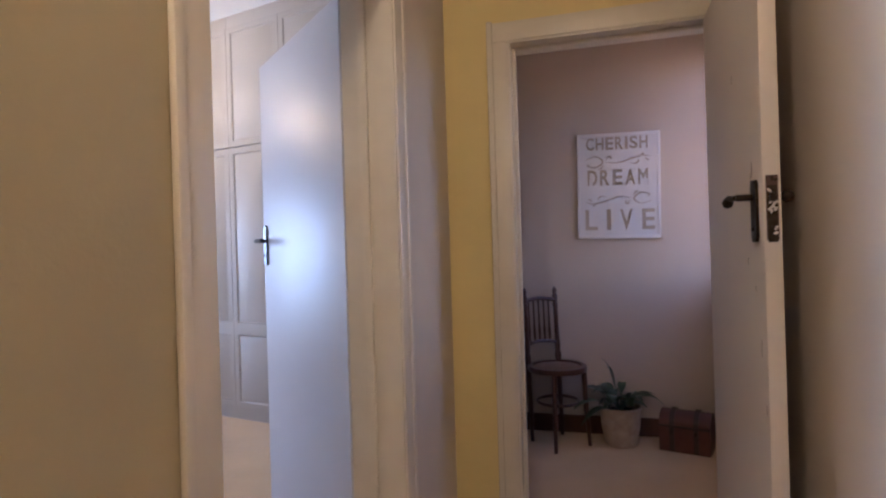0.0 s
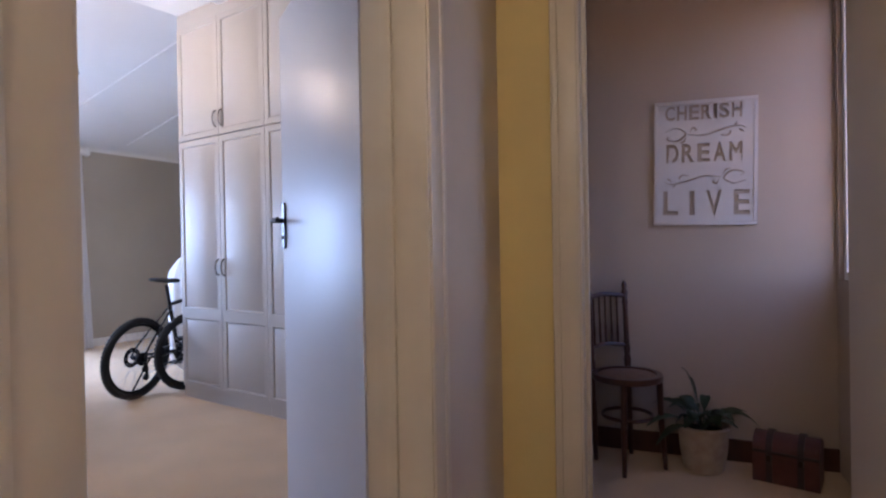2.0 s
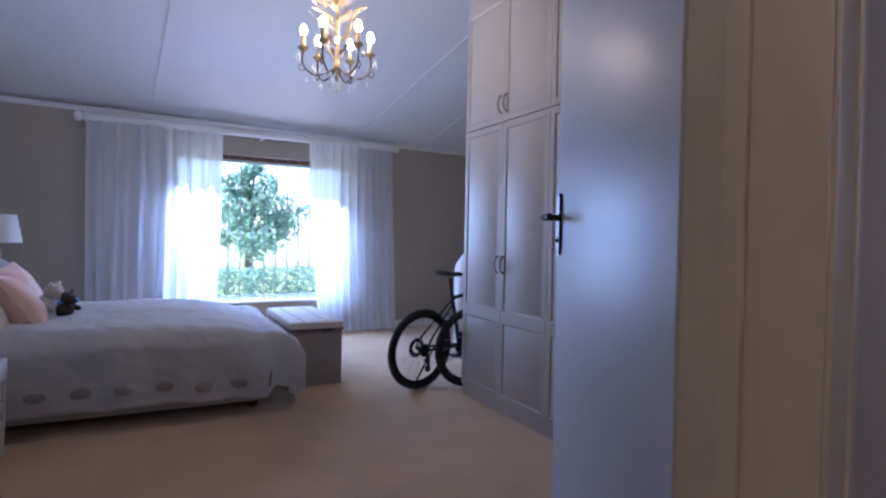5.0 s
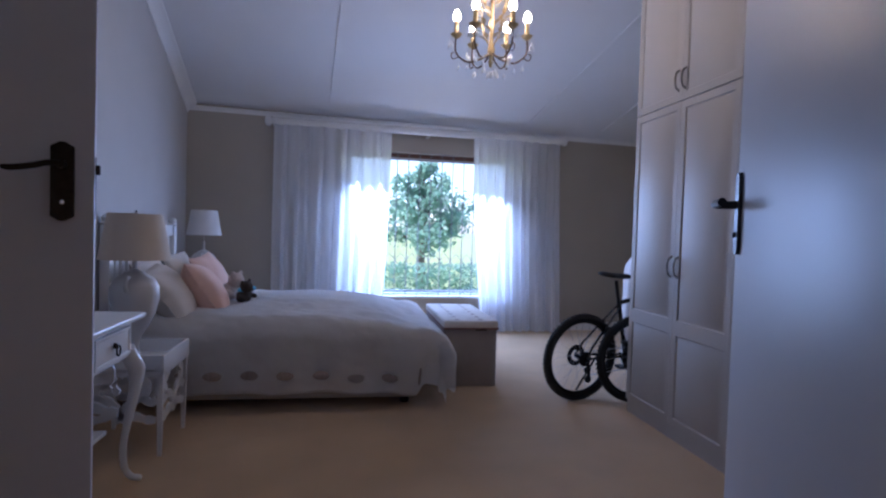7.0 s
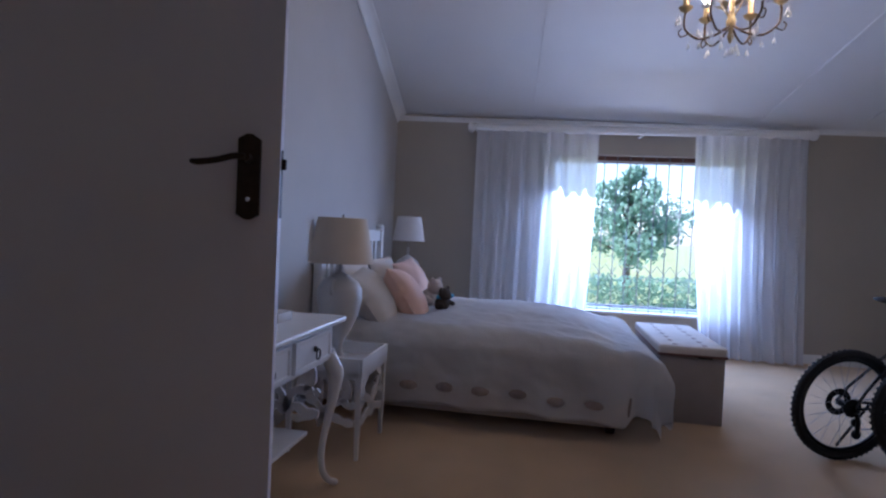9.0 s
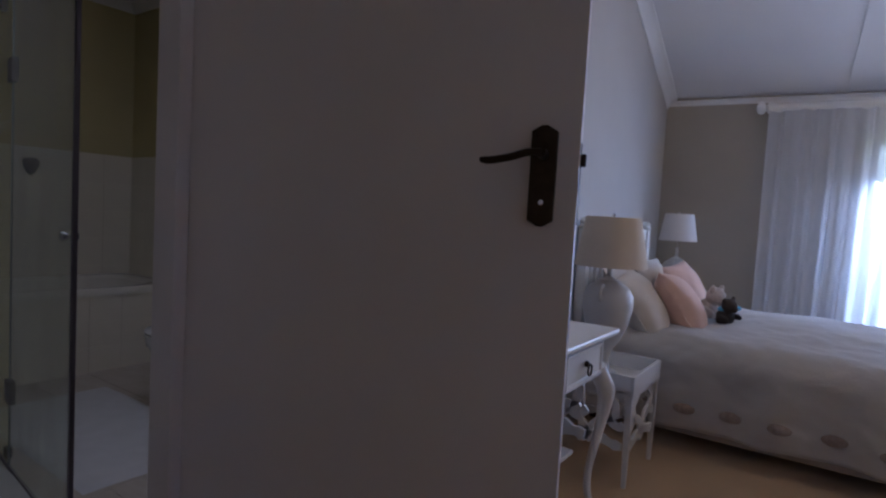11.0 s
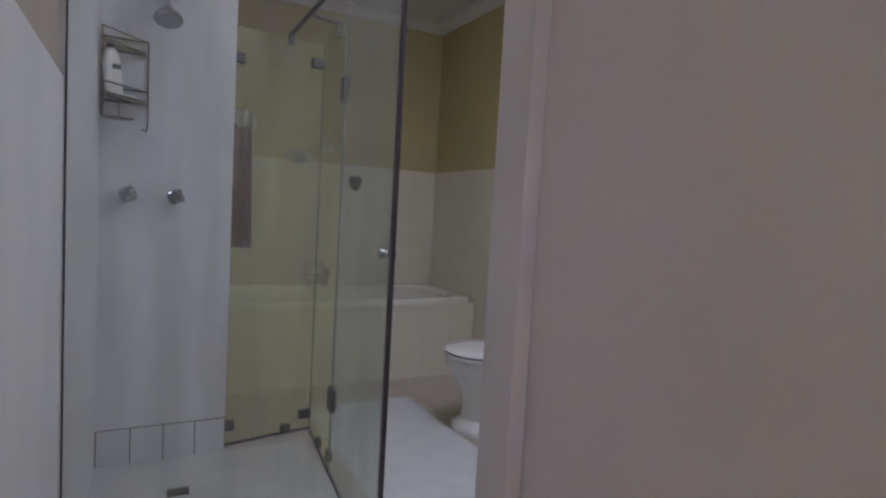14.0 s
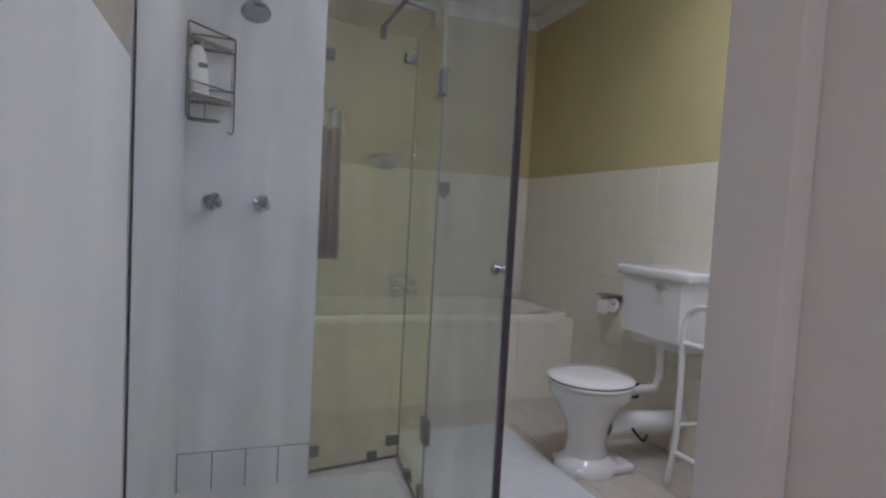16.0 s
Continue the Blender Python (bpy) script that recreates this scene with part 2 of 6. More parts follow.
struct("floor_carpet", b, CARPET, "beige cut-pile carpet worn along the walking line")
b = BM()
add_box(b, (-3.5, -4.2, -0.12), (-0.6, -0.53, -0.006))
struct("floor_bathroom", b, GROUT, "grey grout bed under bathroom floor tiles")

# bedroom: window wall with a low wide window
WX, WY0, WY1, WZ0, WZ1 = -6.85, 0.98, 2.86, 0.38, 2.02
b = BM()
add_box(b, (WX - 0.24, -1.2, -0.1), (WX, WY0, 3.2))
add_box(b, (WX - 0.24, WY1, -0.1), (WX, 5.6, 3.2))
add_box(b, (WX - 0.24, WY0, -0.1), (WX, WY1, WZ0))
add_box(b, (WX - 0.24, WY0, WZ1), (WX, WY1, 3.2))
WROT = Matrix.Translation((WX, 1.0, 0)) @ pose(0, 0, 0, 0, 0, 3.5) @ Matrix.Translation((-WX, -1.0, 0))
struct("wall_window", b, TAUPE, "taupe painted bedroom wall around a low window", WROT)
GREYW = material("pale_grey_wall_paint", (0.50, 0.475, 0.45), 0.65, vary=0.04, scale=2, bump=0.12, bump_scale=90)
# bedroom: wall behind the bed's head, with the bathroom doorway at its east end
BX0, BX1 = -1.602, -0.87
b = BM()
add_prism(b, [(-7.1, -0.70), (BX0, -0.325), (BX0, -0.39), (-3.3, -0.53), (-7.1, -0.86)], 0.0, 4.4)
struct("wall_headboard", b, GREYW, "pale grey bedroom wall behind the bed")
b = BM()
add_box(b, (BX0, -0.39, 2.03), (-0.35, -0.325, 4.4))
add_box(b, (BX1, -0.39, 0), (-0.35, -0.325, 2.03))
struct("wall_bathroom_door", b, GREYW, "pale wall over the bathroom doorway")
b = BM()
add_box(b, (-7.1, 4.75, 0), (-2.0, 4.95, 4.4))
struct("wall_north", b, TAUPE, "taupe bedroom wall beyond the wardrobes")
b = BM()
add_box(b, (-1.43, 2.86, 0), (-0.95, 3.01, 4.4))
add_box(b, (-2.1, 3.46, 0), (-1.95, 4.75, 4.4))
struct("wall_beside_wardrobe", b, DIMYELLOW, "wall at the end of the wardrobes in the dimmed yellow")

# sloping bedroom ceiling with battens, and the lower ceiling of the entrance bay
SL = 0.335
def ceil_z(x):
    return 2.362 + SL * (x - WX)
b = BM()
for y0, y1 in [(-0.9, 4.9)]:
    vs = [b.verts.new((x, y, ceil_z(x) + dz)) for x in (WX - 0.4, -3.3) for y in (y0, y1) for dz in (0, 0.08)]
    for f in ((0, 2, 6, 4), (1, 3, 7, 5), (0, 1, 3, 2), (4, 5, 7, 6), (0, 1, 5, 4), (2, 3, 7, 6)):
        b.faces.new([vs[i] for i in f])
bmesh.ops.recalc_face_normals(b, faces=b.faces)
struct("ceiling_sloped", b, CEIL, "sloping white boarded bedroom ceiling")
b = BM()
add_box(b, (-3.3, -0.9, 2.86), (-0.2, 3.0, 2.95))
add_box(b, (-3.42, -0.9, 2.84), (-3.3, 4.9, 3.75))
add_box(b, (-3.94, 2.0, 2.885), (-1.9, 3.5, 3.7))
struct("ceiling_entrance", b, WHITE, "lower cream ceiling bay over the wardrobes")
for ya, yb in ((0.77, 1.07), (2.98, 3.70), (3.91, 4.60)):   # the strips run askew to the window wall
    b = BM()
    x0, x1 = WX + 0.05, -3.35
    vs = [b.verts.new((x, y + dy, ceil_z(x) - dz)) for x, y in ((x0, ya), (x1, yb)) for dy in (-0.022, 0.022) for dz in (-0.001, 0.012)]
    for f in ((0, 2, 6, 4), (1, 3, 7, 5), (0, 1, 3, 2), (4, 5, 7, 6), (0, 1, 5, 4), (2, 3, 7, 6)):
        b.faces.new([vs[i] for i in f])
    bmesh.ops.recalc_face_normals(b, faces=b.faces)
    struct("trim_ceiling_batten", b, CEIL, "white ceiling cover strip")
# cornices
def cornice(bm, p, q, out, up, size=0.09):
    """A coved strip from p to q; out and up are unit vectors away from wall and ceiling."""
    p, q, out, up = Vector(p), Vector(q), Vector(out), Vector(up)
    prof = [(0, 0), (0, -1), (0.14, -1), (0.2, -0.8), (0.45, -0.42), (0.82, -0.2), (1, -0.14), (1, 0)]
    a = [bm.verts.new(p + out * (u * size) + up * (v * size)) for u, v in prof]
    c = [bm.verts.new(q + out * (u * size) + up * (v * size)) for u, v in prof]
    for i in range(len(prof)):
        j = (i + 1) % len(prof)
        bm.faces.new((a[i], a[j], c[j], c[i]))
    bm.faces.new(a[::-1]), bm.faces.new(c)
    bmesh.ops.recalc_face_normals(bm, faces=bm.faces)
b = BM()
p0, p1 = WROT @ Vector((WX, -0.68, 2.368)), WROT @ Vector((WX, 4.75, 2.31))
cornice(b, p0, p1, (1, 0, 0), (0, 0, 1), 0.045)
wy = lambda x: -0.325 + (x - BX0) * (0.375 / 5.515)
cornice(b, (WX, wy(WX), ceil_z(WX)), (-3.4, wy(-3.4), ceil_z(-3.4)), (0, 1, 0), Vector((-SL, 0, 1)).normalized())
struct("trim_cornice", b, WHITE, "white coved plaster cornice", smooth=30)
# skirting
b = BM()
add_box(b, (WX, -0.5, 0), (WX + 0.018, 4.75, 0.09), 0.004)
struct("baseboard_window", b, WHITE, "low white skirting under the window", WROT)

CASING = material("pale_hall_paint", (0.60, 0.53, 0.44), 0.5, vary=0.06, scale=3, bump=0.12, bump_scale=60)
PALE = material("pale_wall_paint", (0.70, 0.62, 0.54), 0.6, vary=0.04, scale=2.5, bump=0.12, bump_scale=90)
# hall walls (askew frame)
HX, HT, D0, D1, DZ = -0.30, 0.17, 0.738, 1.605, 2.0
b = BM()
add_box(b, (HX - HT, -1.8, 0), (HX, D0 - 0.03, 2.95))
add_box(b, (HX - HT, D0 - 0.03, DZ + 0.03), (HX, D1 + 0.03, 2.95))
struct("wall_hall", b, DIMYELLOW, "yellow hall wall in a dimmed tone around the bedroom door", HALL)
b = BM()
add_box(b, (HX - HT, D1 + 0.03, 0), (HX, 2.235, 2.95))
struct("wall_hall_return", b, CASING, "pale painted wall between the two doors", HALL)
CY, CT, C0, C1, CZ = 2.235, 0.16, -0.025, 0.750, 1.985
b = BM()
add_box(b, (HX - HT, CY, 0), (C0 - 0.03, CY + CT, 2.95))
add_box(b, (C1 + 0.03, CY, 0), (1.4, CY + CT, 2.95))
add_box(b, (C0 - 0.03, CY, CZ + 0.03), (C1 + 0.03, CY + CT, 2.95))
struct("wall_study_door", b, YELLOW, "yellow painted hall wall around the study door", HALL)
b = BM()
add_box(b, (0.84, -1.8, 0), (1.0, CY, 2.95))
struct("wall_hall_side", b, PALE, "cream hall wall behind the open door", HALL)
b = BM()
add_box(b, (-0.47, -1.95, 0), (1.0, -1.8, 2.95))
struct("wall_hall_end", b, DIMYELLOW, "wall at the end of the hall in the dimmed yellow", HALL)
b = BM()
add_box(b, (-0.47, -1.95, 2.62), (1.0, CY, 2.72))
struct("ceiling_hall", b, CEIL, "white hall ceiling", HALL)

# study
SY = 3.565
b = BM()
add_box(b, (-0.62, SY, 0), (1.2, SY + 0.15, 2.8))
struct("wall_study", b, STUDY, "brown-grey study wall with a hanging sign", HALL)
b = BM()
RX = 0.985
add_box(b, (RX, CY + CT, 0), (RX + 0.15, 2.62, 2.8))
add_box(b, (RX, 2.62, 0), (RX + 0.15, 3.53, 0.92))
add_box(b, (RX, 2.62, 2.3), (RX + 0.15, 3.53, 2.8))
add_box(b, (RX, 3.53, 0), (RX + 0.15, SY, 2.8))
struct("wall_study_side", b, STUDY, "study side wall with a window", HALL)
b = BM()
add_box(b, (-0.62, CY + CT, 0), (-0.47, SY, 2.8))
struct("wall_study_west", b, STUDY, "plain study wall", HALL)
b = BM()
add_box(b, (-0.62, CY + CT, 2.55), (1.2, SY + 0.15, 2.65))
struct("ceiling_study", b, CEIL, "white study ceiling", HALL)
b = BM()
add_box(b, (-0.47, SY - 0.018, 0), (RX, SY, 0.11), 0.005)
struct("baseboard_study", b, DARKW, "dark stained wooden skirting", HALL)

# door frames
def door_frame(name, along, lo, hi, face, depth, top, m, label, arch=0.085, back=True, mat=TRIM):
    """Jambs, head, stops and architraves of an opening in a wall that runs along one axis."""
    root = tagged(thing(name, label, "door frame", m), kind="structure")
    def bx(a0, a1, d0, d1, z0, z1, bev=0.004):
        bm = BM()
        if along == "y":
            add_box(bm, (d0, a0, z0), (d1, a1, z1), bev)
        else:
            add_box(bm, (a0, d0, z0), (a1, d1, z1), bev)
        return bm
    e = 0.004
    part("jamb", bx(lo - 0.03, lo, face - depth - e, face + e, 0, top), mat, root)
    part("jamb", bx(hi, hi + 0.03, face - depth - e, face + e, 0, top), mat, root)
    part("head", bx(lo - 0.03, hi + 0.03, face - depth - e, face + e, top, top + 0.03), mat, root)
    mid = face - depth + 0.055
    if not arch:
        return root
    part("door_stop", bx(lo, lo + 0.014, mid, mid + 0.03, 0, top), mat, root)
    part("door_stop", bx(hi - 0.014, hi, mid, mid + 0.03, 0, top), mat, root)
    part("door_stop", bx(lo, hi, mid, mid + 0.03, top - 0.014, top), mat, root)
    for f0, f1, f2 in ([] if not arch else [(face, face + 0.010, face + 0.015)] + ([(face - depth - 0.010, face - depth, face - depth - 0.015)] if back else [])):
        lo2, hi2 = min(f0, f1), max(f0, f1)
        lo3, hi3 = min(f0, f2), max(f0, f2)
        for a0, a1, o0, o1 in ((lo - arch, lo - 0.008, lo - arch - 0.002, lo - arch + 0.022), (hi + 0.008, hi + arch, hi + arch - 0.022, hi + arch + 0.002)):
            bm = bx(a0, a1, lo2, hi2, 0, top + 0.008, 0.004)
            other = bx(o0, o1, lo3, hi3, 0, top + arch + 0.002, 0.006)
            tmp = bpy.data.meshes.new("x")
            other.to_mesh(tmp), bm.from_mesh(tmp), other.free()
            bpy.data.meshes.remove(tmp)
            part("architrave", bm, mat, root)
        bm = bx(lo - arch, hi + arch, lo2, hi2, top + 0.009, top + arch - 0.003, 0.006)
        part("architrave", bm, mat, root)
    return root

door_frame("frame_1", "y", D0, D1, HX, HT, DZ, HALL, "cream painted wooden frame of the bedroom door", 0.095)
door_frame("frame_2", "x", C0, C1, CY + CT, CT, CZ, HALL, "chipped cream wooden frame of the study door", 0.09)
door_frame("frame_3", "x", BX0 + 0.03, BX1 - 0.03, -0.314, 0.076, 2.0, ONE, "cream wooden frame of the bathroom door", 0.0, mat=BDOOR)

SMOOTHW = material("white_rendered_tile", (0.77, 0.78, 0.79), 0.35, scale=2.2, second=(0.60, 0.62, 0.645), bump=0.04, bump_scale=40, stretch=(2.4, 2.4, 0.7), rough_vary=0.08)
# bathroom shell
b = BM()
EX = -0.92
add_box(b, (EX, -4.1, 0), (EX + 0.57, -0.395, 2.75))
struct("wall_bathroom_east", b, TAUPE, "grey painted bathroom wall above tiles")
b = BM()
add_box(b, (-3.4, -4.1, 0), (-3.25, -0.45, 2.75))
struct("wall_bathroom_west", b, OLIVE, "olive painted bathroom wall above a tiled dado")
b = BM()
add_box(b, (-3.25, -4.05, 0), (EX, -3.88, 2.75))
struct("wall_bathroom_south", b, OLIVE, "olive painted bathroom wall above a tiled dado")
b = BM()
add_box(b, (-1.44, -2.46, 0), (EX, -2.31, 2.66))
struct("wall_shower", b, SMOOTHW, "white tiled shower wall with faint stains")
b = BM()
add_box(b, (-3.4, -4.1, 2.66), (-0.7, -0.53, 2.74))
struct("ceiling_bathroom", b, CEIL, "white bathroom ceiling")
b = BM()
cornice(b, (-3.25, -0.55, 2.66), (-3.25, -3.88, 2.66), (1, 0, 0), (0, 0, 1), 0.07)
cornice(b, (-3.25, -3.88, 2.66), (EX, -3.88, 2.66), (0, 1, 0), (0, 0, 1), 0.07)
struct("trim_bathroom_cornice", b, WHITE, "white coved bathroom cornice", smooth=30)

# ---- doors ----
def lever_plate(parent, x, z, side, mat, style):
    """Backplate with lever on the face at local y = 0; side is the way out of the face."""
    h = 0.172 if style != "bronze" else 0.158
    w = {"plain": 0.036, "bronze": 0.05, "curved": 0.044}[style]
    bm = BM()
    if style == "curved":
        outline = [(-w / 2, -h * 0.44), (-w * 0.12, -h * 0.5), (w * 0.12, -h * 0.5), (w / 2, -h * 0.44), (w / 2, h * 0.44), (w * 0.12, h * 0.5), (-w * 0.12, h * 0.5), (-w / 2, h * 0.44)]
    else:
        outline = [(-w / 2, -h * 0.42), (-w * 0.3, -h * 0.5), (w * 0.3, -h * 0.5), (w / 2, -h * 0.42), (w / 2, h * 0.42), (w * 0.3, h * 0.5), (-w * 0.3, h * 0.5), (-w / 2, h * 0.42)]
    add_prism(bm, outline, 0, 0.008 if style != "curved" else 0.013, pose(x, 0, z, 90 if side < 0 else -90, 0, 0))
    plate = part("handle_plate", bm, mat, parent, "metal handle plate with keyhole")
    bm = BM()
    zz = z + (0.018 if style == "plain" else 0.036)
    add_tube(bm, [(x, 0, zz), (x, side * 0.048, zz)], 0.009, 10)
    if style == "curved":
        pts = bez([(x, side * 0.05, zz), (x - 0.022, side * 0.052, zz - 0.001), (x - 0.05, side * 0.05, zz - 0.009), (x - 0.085, side * 0.048, zz - 0.015), (x - 0.102, side * 0.046, zz - 0.014)], 6)
        add_tube(bm, pts, [0.0065] * (len(pts) - 5) + [0.006, 0.006, 0.0055, 0.005, 0.004], 8)
    elif style == "bronze":
        pts = bez([(x, side * 0.05, zz), (x - 0.03, side * 0.052, zz), (x - 0.055, side * 0.052, zz + 0.004), (x - 0.085, side * 0.05, zz - 0.008), (x - 0.1, side * 0.05, zz - 0.014)], 6)
        n = len(pts)
        add_tube(bm, pts, [0.007 + 0.008 * math.exp(-((i / n - 0.7) / 0.14) ** 2) for i in range(n)], 8)
    else:
        pts = bez([(x, side * 0.048, zz), (x - 0.04, side * 0.054, zz), (x - 0.1, side * 0.05, zz)], 6)
        add_tube(bm, pts, 0.009, 8)
    part("lever", bm, mat, plate)
    bm = BM()
    add_lathe(bm, [(0.006, 0), (0.006, 0.012), (0.004, 0.014), (0, 0.014)], 14, pose(x, 0, z - 0.045, 90 if side < 0 else -90))
    part("key_cylinder", bm, CHROME if style == "curved" else mat, plate, "small bright key cylinder")
    return plate


def door(name, label, hinge, angle, width, height, body, mat, metal, style, hx, hz, m=ONE):
    """Leaf from its hinge along local x. body: side (+1/-1) on which the leaf's thickness lies behind the face seen."""
    root = tagged(thing(name, label, "door", m @ pose(hinge[0], hinge[1], 0, 0, 0, angle)), kind="structure")
    bm = BM()
    add_box(bm, (0.004, 0, 0.008), (width, body * 0.04, height), 0.003)
    part("leaf", bm, mat, root)
    lever_plate(root, hx, hz, -body, metal, style)
    if style == "bronze":   # bare mortise and cracked paint
        for x, z, l in ((width - 0.05, hz - 0.35, 0.045), (width - 0.02, hz - 0.5, 0.03), (width - 0.1, hz + 0.11, 0.04), (width - 0.115, hz + 0.09, 0.03), (width - 0.16, hz - 0.13, 0.02), (width - 0.09, hz - 0.2, 0.016), (width - 0.3, hz + 0.4, 0.03)):
            bm = BM()
            add_prism(bm, [(-0.0012, -l / 2), (0.0006, -l * 0.2), (0.0014, l / 2), (-0.0004, l * 0.3)], 0, 0.0008, pose(x, 0, z, 90 if -body < 0 else -90))
            part("paint_crack", bm, DARKW, root, "dark crack in the paint")
        bm = BM()
        add_box(bm, (width - 0.001, body * 0.006, hz - 0.075), (width + 0.001, body * 0.034, hz + 0.085), 0.001)
        mort = part("mortise", bm, DARKW, root, "dark open mortise")
        rnd = random.Random(21)
        for k in range(16):   # splintered wood and old paint inside the mortise
            zc, yc = hz - 0.068 + 0.145 * rnd.random(), 0.010 + 0.02 * rnd.random()
            bm = BM()
            add_prism(bm, [(-0.002 - 0.003 * rnd.random(), -0.006), (0.003, -0.004 * rnd.random()), (0.002 + 0.002 * rnd.random(), 0.005 + 0.004 * rnd.random()), (-0.003, 0.004)], 0, 0.0012, pose(width + 0.001, body * yc, zc, rnd.uniform(0, 180), 0, 0) @ pose(0, 0, 0, 0, 90, 0))
            part("splinter", bm, mat if k % 3 else BRONZE, mort, "pale splinter of wood and paint")
        bm = BM()   # knob on the far side
        add_tube(bm, [(hx, body * 0.04, hz + 0.036), (hx, body * 0.062, hz + 0.036)], 0.008, 10)
        add_lathe(bm, [(0.008, 0), (0.012, 0.004), (0.016, 0.014), (0.012, 0.026), (0, 0.03)], 14, pose(hx, body * 0.058, hz + 0.036, -90 * body))
        part("far_lever", bm, metal, root, "dark lever on the far face")
    bm = BM()
    add_box(bm, (width - 0.001, body * 0.009, hz - 0.08), (width + 0.0015, body * 0.031, hz + 0.06), 0.001)
    fore = part("lock_forend", bm, metal if style != "bronze" else BRONZE, root, "worn metal lock forend")
    bm = BM()
    add_box(bm, (width, body * 0.013, hz + 0.02), (width + 0.010, body * 0.026, hz + 0.042), 0.003)
    part("latch", bm, BRONZE, fore)
    for z in (0.25, height - 0.25):
        bm = BM()
        add_tube(bm, [(0, body * 0.02, z - 0.05), (0, body * 0.02, z + 0.05)], 0.006, 8)
        part("hinge", bm, metal, root)
    return root


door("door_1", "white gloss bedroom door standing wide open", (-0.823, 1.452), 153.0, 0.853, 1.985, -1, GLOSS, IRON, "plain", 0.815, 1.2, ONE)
door("door_2", "chipped cream study door standing open into the hall", (0.694, 2.215), -89.6, 0.72, 1.975, 1, DOORP, BRONZE, "bronze", 0.655, 1.232, HALL)
door("door_3", "plain cream bathroom door standing open into the bedroom", (-1.6, -0.316), 108.3, 0.798, 1.99, 1, BDOOR, BRONZE, "curved", 0.738, 1.226, ONE)

# ---- wardrobes ----
def raised_door(bm, x0, x1, y, zs, t=0.02):
    """Door with routed panels; zs: heights that part its panels."""
    for z0, z1 in zip(zs, zs[1:]):
        r = bmesh.ops.create_cube(bm, size=1, matrix=Matrix.Translation(((x0 + x1) / 2, y + t / 2, (z0 + z1) / 2)) @ Matrix.Diagonal((x1 - x0, t, z1 - z0, 1)))
        fs = {f for v in r["verts"] for f in v.link_faces}
        front = [f for f in fs if f.calc_center_median().y < y + 0.001]
        for th, dp in ((0.058, 0), (0.008, -0.007), (0.006, 0.0), (0.026, 0.007)):
            bmesh.ops.inset_region(bm, faces=front, thickness=th, depth=dp)


def pull(bm, x, y, z, h=0.112):
    add_tube(bm, bez([(x, y, z - h / 2), (x, y - 0.018, z - h * 0.36), (x, y - 0.026, z), (x, y - 0.018, z + h * 0.36), (x, y, z + h / 2)], 5), 0.0058, 8)
    for s in (-1, 1):
        add_lathe(bm, [(0, -0.008), (0.009, -0.004), (0.009, 0.002), (0, 0.002)], 10, pose(x, y, z + s * h / 2, 90))


WF, WD, WZ = 2.838, 0.60, 2.775
DW = 0.502
PEWTER = material("pewter_pull", (0.30, 0.28, 0.26), 0.35, 0.9, vary=0.3, scale=60)
for k in range(3):
    x0 = -3.945 + k * 2 * DW
    leaves_ = 2 if k < 2 else 1
    unit = thing("wardrobe", "tall white wardrobe with raised panel doors and bow pulls", "wardrobe", pose(0, 0, 0, 0, 0, 0), "row of fitted wardrobes")
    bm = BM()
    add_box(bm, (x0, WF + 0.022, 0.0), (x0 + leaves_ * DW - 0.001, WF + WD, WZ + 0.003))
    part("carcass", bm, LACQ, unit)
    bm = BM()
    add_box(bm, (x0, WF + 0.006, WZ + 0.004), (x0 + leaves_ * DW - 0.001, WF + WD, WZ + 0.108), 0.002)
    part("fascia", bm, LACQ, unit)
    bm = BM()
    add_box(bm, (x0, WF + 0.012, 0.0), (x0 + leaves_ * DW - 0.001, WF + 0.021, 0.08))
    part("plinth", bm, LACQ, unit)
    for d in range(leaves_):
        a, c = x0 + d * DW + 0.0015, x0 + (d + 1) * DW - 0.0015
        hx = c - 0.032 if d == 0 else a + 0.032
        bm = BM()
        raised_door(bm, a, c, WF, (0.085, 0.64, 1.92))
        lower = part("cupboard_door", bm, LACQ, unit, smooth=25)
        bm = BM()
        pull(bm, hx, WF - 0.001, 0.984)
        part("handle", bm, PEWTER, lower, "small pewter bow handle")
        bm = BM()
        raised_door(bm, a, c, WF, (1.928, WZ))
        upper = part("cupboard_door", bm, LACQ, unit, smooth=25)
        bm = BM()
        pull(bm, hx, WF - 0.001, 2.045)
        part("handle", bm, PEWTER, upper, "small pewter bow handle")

# ---- window, curtains, pole ----
win = tagged(thing("window_1", "white steel window with burglar bars and timber head", "window", WROT), kind="structure")
BROWN = material("brown_timber_head", (0.16, 0.07, 0.045), 0.5, vary=0.2, scale=12)
# white enamel, greyed a little in colour because it stands against the light
BARS = material("greyed_white_enamel", (0.55, 0.57, 0.6), 0.4, vary=0.03)
PANE = glass("window_glass")
for lo, hi in (((WX - 0.16, WY0, WZ0), (WX - 0.11, WY0 + 0.04, WZ1)), ((WX - 0.16, WY1 - 0.04, WZ0), (WX - 0.11, WY1, WZ1)), ((WX - 0.16, WY0 + 0.04, WZ0), (WX - 0.11, WY1 - 0.04, WZ0 + 0.045))):
    bm = BM()
    add_box(bm, lo, hi, 0.004)
    part("window_frame", bm, BARS, win)
bm = BM()
add_box(bm, (WX - 0.17, WY0 + 0.04, WZ1 - 0.07), (WX - 0.1, WY1 - 0.04, WZ1), 0.004)
part("window_head", bm, BROWN, win, "brown timber window head")
